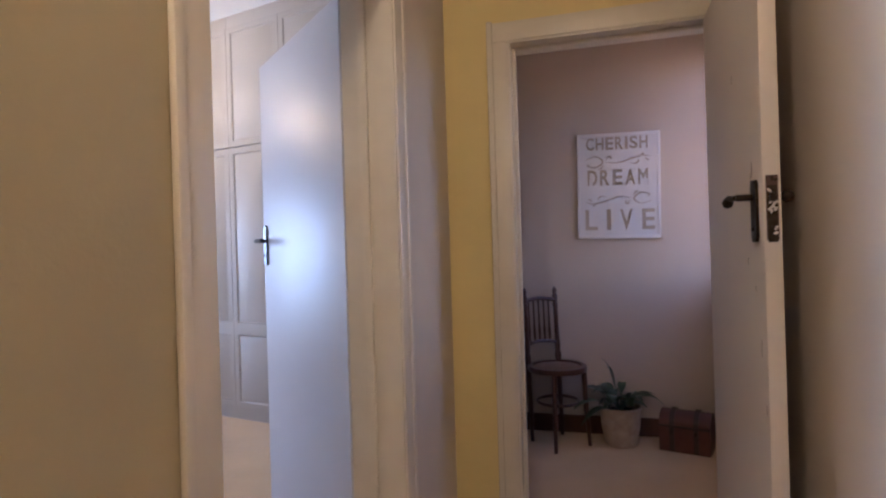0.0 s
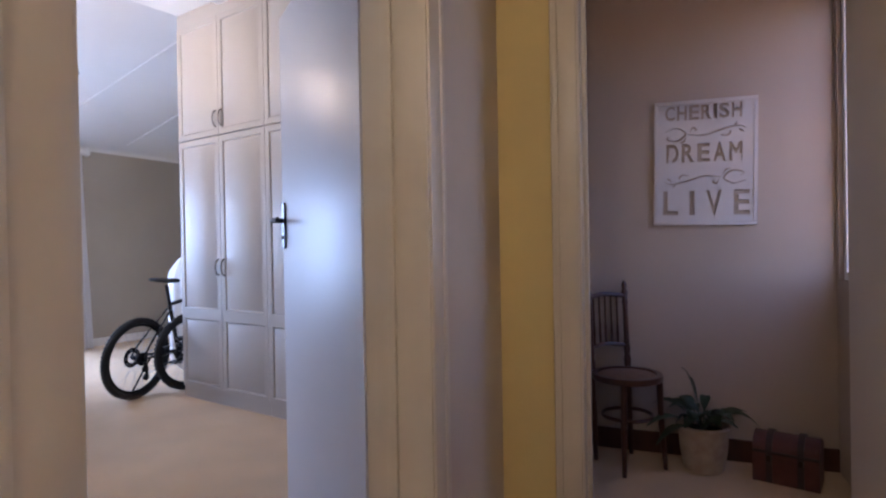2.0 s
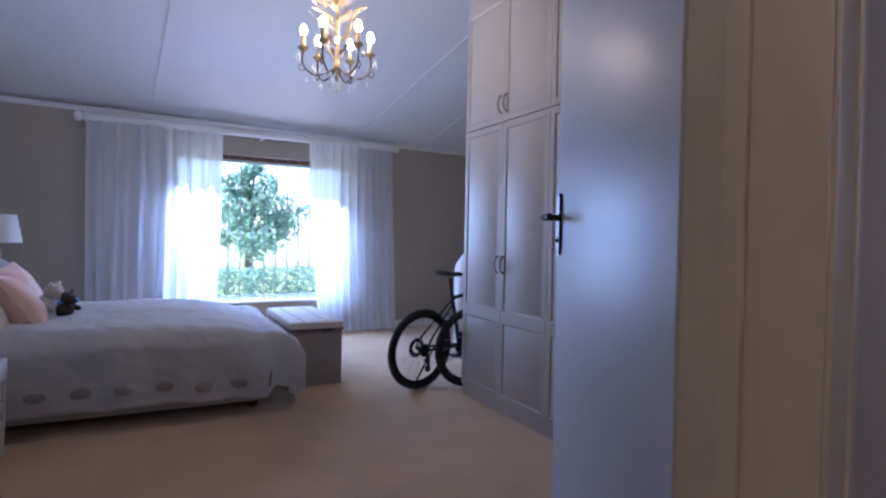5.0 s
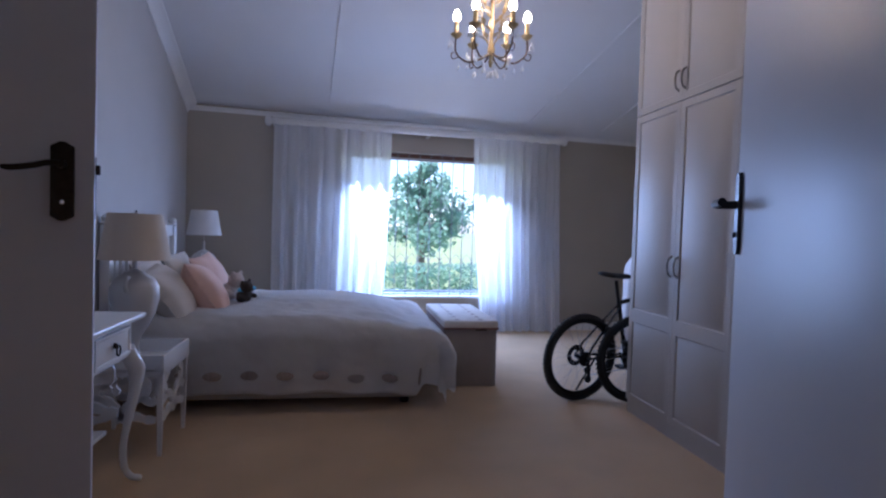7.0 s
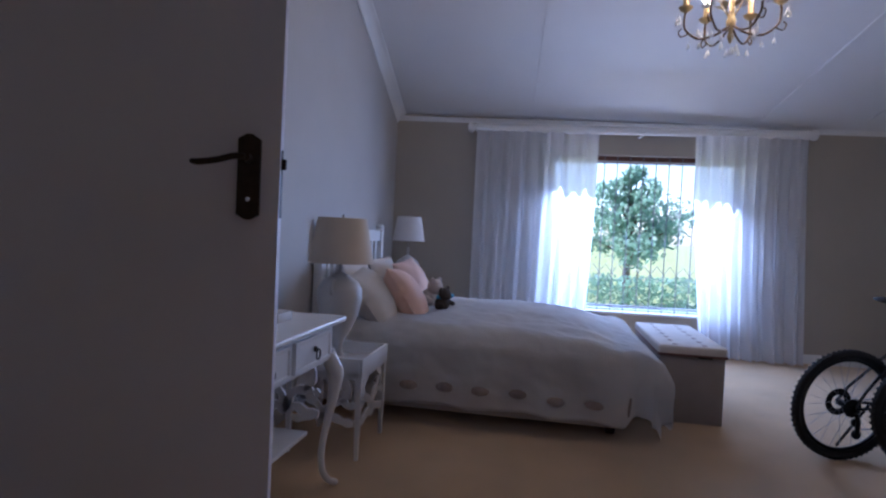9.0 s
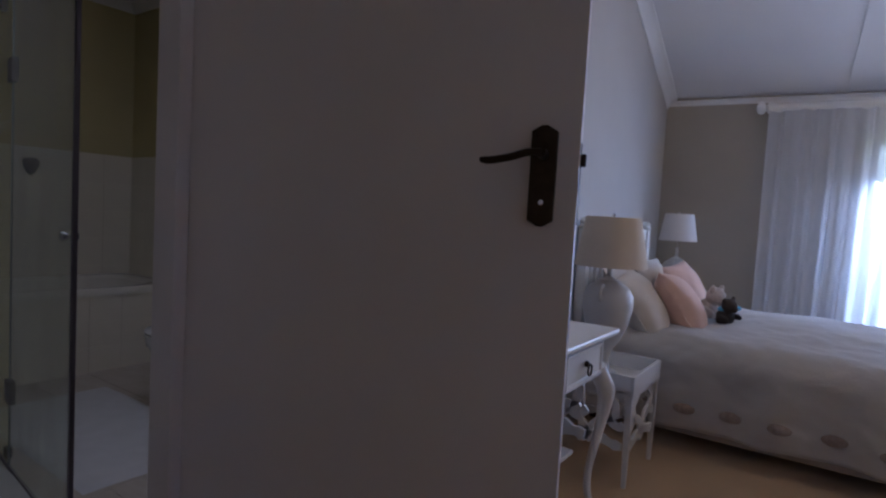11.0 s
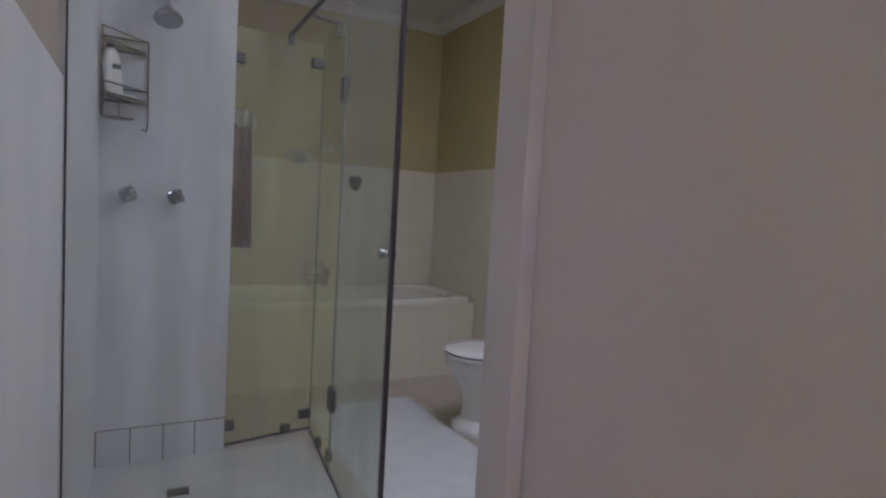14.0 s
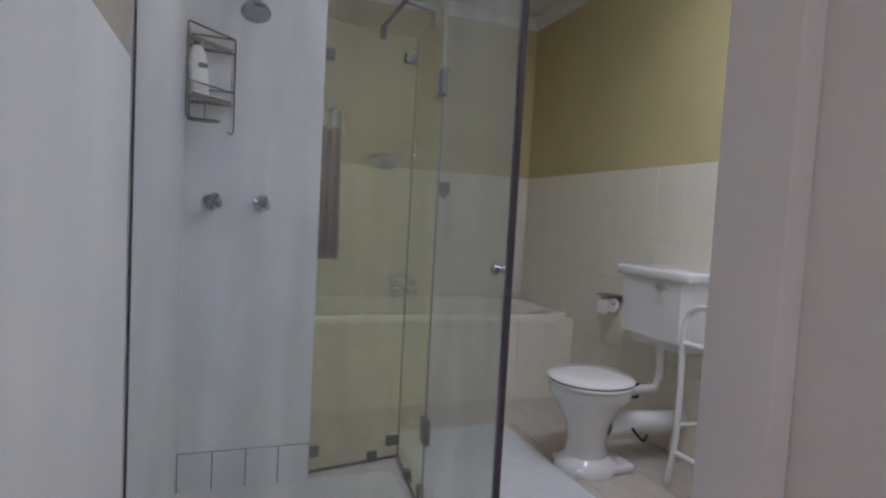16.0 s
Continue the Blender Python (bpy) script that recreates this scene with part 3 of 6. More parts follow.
for y0, y1 in ((WY0 + 0.04, 1.918), (1.922, WY1 - 0.04)):
    bm = BM()
    add_box(bm, (WX - 0.142, y0, WZ0 + 0.045), (WX - 0.138, y1, WZ1 - 0.07))
    part("pane", bm, PANE, win, smooth=0).visible_shadow = False
bm = BM()
add_box(bm, (WX - 0.1, WY0 + 0.005, WZ0), (WX + 0.03, WY1 - 0.005, WZ0 + 0.025), 0.006)
part("window_sill", bm, WHITE, win, "white painted sill")
# the bars are white; this dark grey holds their backlit shade
BACKLIT = material("backlit_bar_enamel", (0.20, 0.22, 0.25), 0.5, vary=0.1)
gate = thing("burglar_bars", "white steel burglar bars in a backlit grey with two rows of diamonds", "burglar bars", WROT @ pose(WX - 0.06, 0, WZ0 + 0.025))
gh = WZ1 - WZ0 - 0.03
n = 14
for i in range(n + 1):
    y = WY0 + 0.03 + (WY1 - WY0 - 0.06) * i / n
    bm = BM()
    add_tube(bm, [(0, y, 0), (0, y, gh)], 0.006, 6)
    part("bar", bm, BACKLIT, gate)
step = (WY1 - WY0 - 0.06) / n
for zc in (0.4, 1.06):
    for i in range(n):
        y = WY0 + 0.03 + step * i
        bm = BM()
        for s in (-1, 1):
            add_tube(bm, [(0.006, y, zc), (0.006, y + step / 2, zc + s * 0.085), (0.006, y + step, zc)], 0.004, 5)
        part("diamond", bm, BACKLIT, gate)
for z in (0.05, gh - 0.06):
    bm = BM()
    add_box(bm, (-0.006, WY0 + 0.01, z - 0.012), (0.01, WY1 - 0.01, z + 0.012), 0.002)
    part("rail", bm, BARS, gate)

pole = thing("curtain_pole", "thick white wooden curtain pole with ball finials", "curtain pole", WROT @ pose(-6.72, 0, 2.245))
bm = BM()
add_tube(bm, [(0, 0.2, 0), (0, 3.4, 0)], 0.042, 16)
part("rod", bm, WHITE, pole)
for y, s in ((0.2, -1), (3.4, 1)):
    bm = BM()
    add_lathe(bm, [(0.042, 0), (0.05, 0.004), (0.05, 0.012), (0.03, 0.02), (0.03, 0.028), (0.05, 0.045), (0.055, 0.065), (0.045, 0.088), (0.02, 0.1), (0, 0.102)], 18, pose(0, y, 0, -90 * s))
    part("finial", bm, WHITE, pole)
for y in (0.3, 1.85, 3.3):
    bm = BM()
    add_box(bm, (-0.13, y - 0.015, -0.055), (0.0, y + 0.015, -0.04), 0.003)
    part("bracket", bm, WHITE, pole)

SHEER = soft_sheet("sheer_white_voile", (0.90, 0.91, 0.95), 0.15)
def curtain(y0, y1, yb0, yb1, label, seed):
    rnd = random.Random(seed)
    ph = [rnd.uniform(0, 6.28) for _ in range(4)]
    def fn(u, v):
        z = 2.2 - v * 2.185
        w = v ** 1.6
        y = (y0 + (y1 - y0) * u) * (1 - w) + (yb0 + (yb1 - yb0) * u) * w
        amp = 0.015 + 0.032 * v
        wav = math.sin(u * 62 + ph[0] + 0.6 * math.sin(v * 2 + ph[1])) + 0.55 * math.sin(u * 27 + ph[2]) + 0.3 * math.sin(u * 101 + ph[3] + v)
        return (-6.70 + amp * wav + 0.02 * math.sin(v * 3 + u * 5), y + 0.008 * math.sin(u * 62 + ph[1]), z)
    root = thing("curtain", label, "curtain", WROT, "sheer curtains")
    bm = BM()
    add_grid(bm, fn, 150, 26)
    part("cloth", bm, SHEER, root, smooth=180)
    bm = BM()
    add_grid(bm, lambda u, v: Vector(fn(u, v * 0.012)) + Vector((0.002, 0, 0.012)), 150, 2)
    part("heading", bm, SHEER, root, "gathered heading tape", smooth=180)
curtain(0.2, 1.43, 0.2, 1.36, "sheer white curtain hanging half drawn by the bed", 3)
curtain(2.36, 3.42, 2.5, 3.46, "sheer white curtain pulled aside, pooling on the carpet", 8)

# ---- bed ----
LINEN = material("white_duvet_cotton", (0.87, 0.84, 0.81), 0.9, vary=0.04, scale=6, bump=0.5, bump_scale=28, fine=0.15, fine_scale=500, sheen=0.2, spec=0.2)
VALANCE = material("cream_valance", (0.6, 0.54, 0.47), 0.9, vary=0.06, scale=8, bump=0.3, bump_scale=120, spec=0.2)
PINK = material("blush_pink_cotton", (0.74, 0.49, 0.385), 0.9, vary=0.06, scale=8, bump=0.4, bump_scale=60, sheen=0.2, spec=0.2)
OFFW = material("ivory_cotton", (0.66, 0.6, 0.53), 0.9, vary=0.06, scale=8, bump=0.4, bump_scale=60, spec=0.2)
MOTIF = material("taupe_embroidery", (0.40, 0.33, 0.29), 0.9, vary=0.2, scale=60, bump=0.5, bump_scale=300)
BXN, BXF, BY0, BY1, BZ = -4.12, -5.62, -0.42, 1.5, 0.6
bed = thing("bed", "double bed made up with a white duvet", "bed", ONE)
bm = BM()
add_box(bm, (BXF + 0.03, BY0, 0.05), (BXN - 0.03, BY1 - 0.04, 0.34), 0.02)
part("base", bm, VALANCE, bed, "cream upholstered divan base")
bm = BM()
add_box(bm, (BXF + 0.02, BY0, 0.34), (BXN - 0.03, BY1 - 0.08, 0.53), 0.09, seg=5)
part("mattress", bm, LINEN, bed)
for x in (BXF + 0.15, BXN - 0.12):
    for y in (BY0 + 0.1, BY1 - 0.1):
        bm = BM()
        add_lathe(bm, [(0, 0), (0.028, 0), (0.035, 0.05), (0, 0.05)], 14, pose(x, y, 0))
        part("foot", bm, DARKW, bed, "dark turned foot")
def drape(a, c):
    """Cloth coordinates to space: a along x from the near edge, c along y."""
    ex = max(0.0, a - BXN + 0.05, BXF + 0.05 - a)
    ey = max(0.0, c - BY1 + 0.05)
    sx = 1 if a > -5 else -1
    d = math.hypot(ex, ey)
    nx_, ny_ = (ex / d * sx, ey / d) if d > 1e-6 else (0, 0)
    d *= 1 - 0.24 * abs(2 * nx_ * ny_)   # the rounded corner of the cloth hangs shorter
    r = 0.15 + 0.12 * (ny_ ** 2)
    if d < r * 1.57:
        o, z = r * math.sin(d / r), r * (1 - math.cos(d / r))
    else:
        s = d - r * 1.57
        o, z = r + (0.07 - 0.10 * ny_ ** 2) * s, r + s * 0.99
    px = min(max(a, BXF + 0.05), BXN - 0.05) + nx_ * o
    py = min(c, BY1 - 0.05) + ny_ * o
    puff = 0.06 * max(0, math.sin(math.pi * min(1, max(0, (c - BY0) / (BY1 - BY0))) ** 1.5)) * math.sin(math.pi * min(1, max(0, (a - BXF) / (BXN - BXF))))
    wr = 0.013 * noise.noise((a * 3.1, c * 2.3, 0)) + 0.008 * noise.noise((a * 8, c * 6, 4)) + 0.004 * noise.noise((a * 19, c * 15, 7))
    fold = 0.016 * math.sin((c if ex > ey else a) * 15 + 3 * noise.noise((a, c, 9))) * min(1, max(0, d - 0.12) * 4)
    sag = 0.07 * min(1.0, max(0.0, (c - 0.95) / 0.5)) ** 2   # the filling thins out towards the foot
    z += sag * max(0.0, 1 - d / 0.6)
    return Vector((px + nx_ * (fold + wr), py + ny_ * (fold + wr), BZ - 0.018 + puff * (d < 0.2) * max(0, 1 - d / 0.2) + wr * 1.4 - z))
bm = BM()
HEM, FOOT = 0.545, 0.67
add_grid(bm, lambda u, v: drape(BXF + 0.05 - HEM + (BXN - BXF - 0.1 + 2 * HEM) * u, BY0 + 0.08 + (BY1 - 0.05 + FOOT - BY0 - 0.08) * v), 130, 130)
bmesh.ops.solidify(bm, geom=bm.faces[:], thickness=0.012)
duvet = part("duvet", bm, LINEN, bed, "plump white duvet with taupe oval motifs along the hem", smooth=180)
def motif(a, c):
    bm = BM()
    n0 = (drape(a + 0.02, c) - drape(a - 0.02, c)).cross(drape(a, c + 0.02) - drape(a, c - 0.02)).normalized()
    ring = 16
    def pt(i, k):
        t = i * math.tau / ring
        along = (0.052 if abs(a - BXN) < 0.7 and c < BY1 else 0.03)
        da, dc = (0.028 * k * math.sin(t), 0.052 * k * math.cos(t)) if a > BXN - 0.02 and c < BY1 - 0.02 else (0.052 * k * math.cos(t), 0.028 * k * math.sin(t))
        return drape(a + da, c + dc) + n0 * 0.009
    cen = bm.verts.new(drape(a, c) + n0 * 0.011)
    inner = [bm.verts.new(pt(i, 0.5)) for i in range(ring)]
    outer = [bm.verts.new(pt(i, 1.0) - n0 * 0.004) for i in range(ring)]
    for i in range(ring):
        j = (i + 1) % ring
        bm.faces.new((cen, inner[i], inner[j]))
        bm.faces.new((inner[i], outer[i], outer[j], inner[j]))
    part("motif", bm, MOTIF, duvet, "taupe oval embroidery", smooth=180)
for i in range(9):
    motif(BXN - 0.05 + 0.44, BY0 + 0.22 + i * 0.212)
for i in range(6):
    motif(BXN - 0.16 - i * 0.23, BY1 - 0.05 + 0.54)
yh = -0.46
head = thing("headboard", "white painted slatted wooden headboard", "headboard", ONE)
for x in (-4.25, -5.55):
    bm = BM()
    add_box(bm, (x - 0.035, yh - 0.03, 0), (x + 0.035, yh + 0.03, 1.12), 0.008)
    add_lathe(bm, [(0.03, 1.12), (0.042, 1.13), (0.03, 1.145), (0.036, 1.165), (0.02, 1.185), (0, 1.19)], 14, pose(x, yh, 0))
    part("post", bm, WHITE, head)
for z in (0.5, 1.04):
    bm = BM()
    add_box(bm, (-5.515, yh - 0.018, z), (-4.285, yh + 0.018, z + 0.09), 0.006)
    part("rail", bm, WHITE, head)
for i in range(11):
    x = -5.42 + i * 0.104
    bm = BM()
    add_box(bm, (x - 0.024, yh - 0.012, 0.585), (x + 0.024, yh + 0.012, 1.045), 0.004)
    part("slat", bm, WHITE, head)

def cushion(name, label, mat, w, h, d, m, group="pillows on the bed"):
    bm = BM()
    def fn(s):
        def g(u, v):
            a, c = u * 2 - 1, v * 2 - 1
            k = (1 - abs(a) ** 2.2) * (1 - abs(c) ** 2.2)
            pin = 1 - 0.06 * (1 - abs(a) ** 2) * abs(c) ** 4
            pin2 = 1 - 0.06 * (1 - abs(c) ** 2) * abs(a) ** 4
            return m @ Vector((a * w / 2 * pin2, c * h / 2 * pin, s * (d / 2 * max(0, k) ** 0.55 + 0.006 * noise.noise((a * 3, c * 3, s + w)))))
        return g
    add_grid(bm, fn(1), 28, 28)
    add_grid(bm, fn(-1), 28, 28)
    bmesh.ops.remove_doubles(bm, verts=bm.verts, dist=0.0008)
    bmesh.ops.recalc_face_normals(bm, faces=bm.faces)
    return solid(name, bm, mat, label, "pillow", ONE, group, 180)

cushion("pillow", "ivory frilled pillow leaning on the headboard", OFFW, 0.54, 0.46, 0.24, pose(-4.36, -0.12, 0.675, 126, 4, 10))
cushion("pillow", "ivory pillow lying under the cushions", OFFW, 0.6, 0.4, 0.16, pose(-4.5, -0.26, 0.72, 112, 0, 3))
cushion("cushion", "blush pink scatter cushion", PINK, 0.46, 0.46, 0.24, pose(-4.55, 0.05, 0.675, 124, -6, 12))
cushion("cushion", "blush pink scatter cushion", PINK, 0.42, 0.4, 0.17, pose(-5.05, -0.02, 0.735, 120, 5, -6))
cushion("pillow", "ivory pillow at the far side of the bed", OFFW, 0.6, 0.4, 0.16, pose(-5.15, -0.26, 0.73, 112, 0, 0))

# ---- blanket chest at the bed's foot ----
CHESTM = material("grey_chest_fabric", (0.30, 0.26, 0.24), 0.85, vary=0.06, scale=10, bump=0.3, bump_scale=300)
CHESTT = material("patterned_chest_top", (0.6, 0.55, 0.5), 0.85, vary=0.08, scale=10, bump=0.3, bump_scale=300)
chest = thing("blanket_chest", "grey upholstered blanket chest with padded patterned lid", "blanket chest")
bm = BM()
add_box(bm, (-5.56, 1.72, 0.0), (-4.575, 2.115, 0.425), 0.006)
part("body", bm, CHESTM, chest)
bm = BM()
add_box(bm, (-5.57, 1.71, 0.428), (-4.565, 2.125, 0.49), 0.018, seg=3)
lid = part("lid", bm, CHESTT, chest, "padded pale lid with small motifs")
bm = BM()
add_box(bm, (-5.572, 1.708, 0.424), (-4.563, 2.127, 0.44), 0.003)
part("lid_trim", bm, material("brown_lid_trim", (0.2, 0.1, 0.08), 0.6, vary=0.15, scale=20), lid, "brown wooden lid edge")
for i in range(7):
    for j in range(2):
        bm = BM()
        add_lathe(bm, [(0.024, 0), (0.02, 0.004), (0, 0.005)], 10, pose(-5.47 + i * 0.14, 1.82 + j * 0.18, 0.4885), 1.3, 0.8)
        part("motif", bm, MOTIF, lid)
for p in ((-4.562, 1.74, 0.455), ):
    bm = BM()
    add_tube(bm, [(-4.57, 1.95, 0.43), (-4.555, 1.95, 0.425), (-4.555, 2.03, 0.425), (-4.57, 2.03, 0.43)], 0.006, 6)
    part("handle", bm, BRONZE, chest)

# ---- bedside pieces ----
FURN = material("white_furniture_lacquer", (0.76, 0.75, 0.74), 0.3, vary=0.03, scale=4, bump=0.04, bump_scale=30)
CERAM = material("white_ceramic", (0.56, 0.54, 0.52), 0.5, vary=0.04, scale=6)
SHADE = material("cream_lamp_shade", (0.62, 0.54, 0.44), 0.9, vary=0.04, scale=6, bump=0.2, bump_scale=300)
SHADEW = material("white_lamp_shade", (0.72, 0.7, 0.68), 0.9, vary=0.04, scale=6, bump=0.2, bump_scale=300)

def cut_panel(bm, w, h, t, m):
    """Scrolled apron: a frame with two heart-like holes left open."""
    def bar(pts, r):
        """A flat scroll-sawn strip that follows a curve in the board's plane."""
        pts = [Vector(p) for p in pts]
        n = len(pts)
        rings = []
        for i, p in enumerate(pts):
            d = (pts[min(i + 1, n - 1)] - pts[max(i - 1, 0)]).normalized()
            sd = Vector((-d.z, 0, d.x)) * r * (1.35 - 0.25 * math.cos(i * 1.1))
            rings.append([bm.verts.new(m @ q) for q in (p + sd + Vector((0, -t / 2, 0)), p - sd + Vector((0, -t / 2, 0)), p - sd + Vector((0, t / 2, 0)), p + sd + Vector((0, t / 2, 0)))])
        for a, c in zip(rings, rings[1:]):
            for k in range(4):
                bm.faces.new((a[k], a[(k + 1) % 4], c[(k + 1) % 4], c[k]))
        bm.faces.new(rings[0][::-1])
        bm.faces.new(rings[-1])
    add_box(bm, (0, -t / 2, h * 0.92), (w, t / 2, h), 0, m)
    for s in (-1, 1):
        c = w / 2
        bar(bez([(c, 0, h * 0.08), (c + s * w * 0.12, 0, h * 0.2), (c + s * w * 0.34, 0, h * 0.12), (c + s * w * 0.5, 0, h * 0.1)], 6), 0.014)
        bar(bez([(c, 0, h * 0.16), (c + s * w * 0.1, 0, h * 0.42), (c + s * w * 0.32, 0, h * 0.55), (c + s * w * 0.4, 0, h * 0.78), (c + s * w * 0.22, 0, h * 0.93)], 6), 0.013)
        bar(bez([(c + s * w * 0.3, 0, h * 0.55), (c + s * w * 0.42, 0, h * 0.42), (c + s * w * 0.5, 0, h * 0.5)], 6), 0.012)

def nightstand(m, label):
    st = thing("nightstand", label, "nightstand", m, "nightstands beside the bed")
    W, D, H = 0.44, 0.40, 0.50
    bm = BM()
    add_box(bm, (0, 0, 0.415), (W, D, 0.43), 0.002)
    part("tray_floor", bm, FURN, st)
    for lo, hi in (((0, 0, 0.405), (W, 0.016, H)), ((0, D - 0.016, 0.405), (W, D, H)), ((0, 0.016, 0.405), (0.016, D - 0.016, H)), ((W - 0.016, 0.016, 0.405), (W, D - 0.016, H))):
        bm = BM()
        add_box(bm, lo, hi, 0.003)
        part("tray_side", bm, FURN, st)
    for x in (0.02, W - 0.02):
        for y in (0.02, D - 0.02):
            bm = BM()
            add_tube(bm, [(x, y, 0.41), (x, y, 0.2), (x, y, 0)], [0.021, 0.018, 0.012], 4)
            part("leg", bm, FURN, st)
    bm = BM()
    cut_panel(bm, D - 0.08, 0.26, 0.014, pose(0.02, 0.04, 0.15, 0, 0, 90))
    part("apron", bm, FURN, st, "scrolled fretwork side")
    bm = BM()
    cut_panel(bm, D - 0.08, 0.26, 0.014, pose(W - 0.02, 0.04, 0.15, 0, 0, 90))
    part("apron", bm, FURN, st, "scrolled fretwork side")
    bm = BM()
    cut_panel(bm, W - 0.08, 0.26, 0.014, pose(0.04, D - 0.02, 0.15, 0, 0, 0))
    part("apron", bm, FURN, st, "scrolled fretwork front")
    return st
nightstand(pose(-3.835, -0.265, 0), "white tray-top nightstand with scrolled fretwork sides")
nightstand(pose(-6.42, -0.56, 0), "white nightstand on the window side of the bed")

def table_lamp(m, label, shade, r0, r1, zb):
    lp = thing("table_lamp", label, "lamp", m, "bedside lamps")
    bm = BM()
    add_lathe(bm, [(0, 0), (0.062, 0), (0.064, 0.012), (0.03, 0.03), (0.025, 0.07), (0.036, 0.12), (0.066, 0.165), (0.1, 0.24), (0.118, 0.32), (0.117, 0.38), (0.095, 0.42), (0.055, 0.445), (0.05, 0.455), (0.03, 0.46), (0.012, 0.475), (0.012, 0.55), (0, 0.55)], 28)
    part("base", bm, CERAM, lp, "white ceramic urn base")
    for s in (-1, 1):
        bm = BM()
        add_tube(bm, bez([(s * 0.055, 0, 0.42), (s * 0.1, 0, 0.43), (s * 0.125, 0, 0.39), (s * 0.1, 0, 0.35)], 6), 0.01, 8)
        part("ear", bm, CERAM, lp)
    bm = BM()
    add_lathe(bm, [(r0, zb), (r1, zb + 0.235), (r1 - 0.003, zb + 0.235), (r0 - 0.003, zb)], 36)
    part("shade", bm, shade, lp, "tapered fabric drum shade")
    bm = BM()
    add_tube(bm, [(-r1, 0, zb + 0.22), (r1, 0, zb + 0.22)], 0.002, 5)
    add_tube(bm, [(0, 0, 0.53), (0, 0, zb + 0.245)], 0.004, 6)
    add_lathe(bm, [(0.006, 0), (0.009, 0.008), (0, 0.016)], 10, pose(0, 0, zb + 0.24))
    part("carrier", bm, CHROME, lp)
    return lp
table_lamp(pose(-3.63, -0.085, 0.431), "tall white ceramic lamp with a cream shade on a nightstand", SHADE, 0.172, 0.128, 0.52)
table_lamp(pose(-6.2, -0.36, 0.431), "white ceramic lamp with a pale shade by the window", SHADEW, 0.158, 0.118, 0.61)

# dressing table with cabriole legs
tb = thing("dressing_table", "white dressing table with drawers and cabriole legs", "dressing table")
TX0, TX1, TY0, TY1 = -3.12, -2.2, -0.32, 0.13
bm = BM()
add_box(bm, (TX0 - 0.01, TY0, 0.728), (TX1 + 0.01, TY1 + 0.01, 0.752), 0.009, seg=3)
part("top", bm, FURN, tb)
bm = BM()
add_box(bm, (TX0 + 0.04, TY0 + 0.01, 0.57), (TX1 - 0.04, TY1 - 0.035, 0.728), 0.004)
part("carcass", bm, FURN, tb)
for k in range(2):
    x0 = TX0 + 0.09 + k * 0.38
    bm = BM()
    r = bmesh.ops.create_cube(bm, size=1, matrix=Matrix.Translation((x0 + 0.17, TY1 - 0.028, 0.648)) @ Matrix.Diagonal((0.34, 0.018, 0.118, 1)))
    fr = [f for f in bm.faces if f.normal.y > 0.9]
    for th, dp in ((0.016, 0), (0.006, -0.005), (0.004, 0)):
        bmesh.ops.inset_region(bm, faces=fr, thickness=th, depth=dp)
    dr = part("drawer", bm, FURN, tb, smooth=25)
    bm = BM()
    ring = [(x0 + 0.17 + 0.018 * math.sin(i * math.tau / 18), TY1 - 0.008 + 0.004, 0.636 + 0.02 * math.cos(i * math.tau / 18)) for i in range(18)]
    add_tube(bm, ring, 0.0035, 6, closed=True)
    add_lathe(bm, [(0.012, 0), (0.01, 0.01), (0, 0.014)], 12, pose(x0 + 0.17, TY1 - 0.02, 0.655, -90))
    part("ring_pull", bm, BRONZE, dr, "dark ring pull")
for x, sx in ((TX0 + 0.05, -1), (TX1 - 0.05, 1)):
    for y, sy in ((TY0 + 0.05, -1), (TY1 - 0.05, 1)):
        bm = BM()
        q = 0.0 if sy < 0 else 1.0
        pts = bez([(x, y, 0.60), (x + sx * 0.016, y + q * 0.014, 0.555), (x + sx * 0.034, y + q * 0.03, 0.49), (x + sx * 0.02, y + q * 0.018, 0.36), (x - sx * 0.006, y - q * 0.004, 0.2), (x - sx * 0.006, y - q * 0.002, 0.1), (x + sx * 0.02, y + q * 0.016, 0.04), (x + sx * 0.062, y + q * 0.042, 0.013)], 6)
        n = len(pts) - 1
        add_tube(bm, pts, [0.014 + 0.020 * max(0.0, 1 - i / (0.55 * n)) + 0.010 * math.exp(-((i / n - 0.24) / 0.12) ** 2) - 0.003 * (i == n) for i in range(n + 1)], 12)
        part("leg", bm, FURN, tb)
for x in (TX0 + 0.05, TX1 - 0.05):
    bm = BM()
    cut_panel(bm, 0.3, 0.26, 0.014, pose(x, TY0 + 0.07, 0.3, 0, 0, 90))
    part("apron", bm, FURN, tb, "scrolled fretwork side")
bm = BM()
add_box(bm, (TX0 + 0.06, TY0 + 0.05, 0.235), (TX1 - 0.06, TY1 - 0.12, 0.253), 0.004)
part("shelf", bm, FURN, tb)
bm = BM()
add_box(bm, (-2.93, -0.12, 0.752), (-2.80, -0.02, 0.79), 0.006)
solid("trinket_box", bm, CERAM, "small white box on the dressing table", "box")

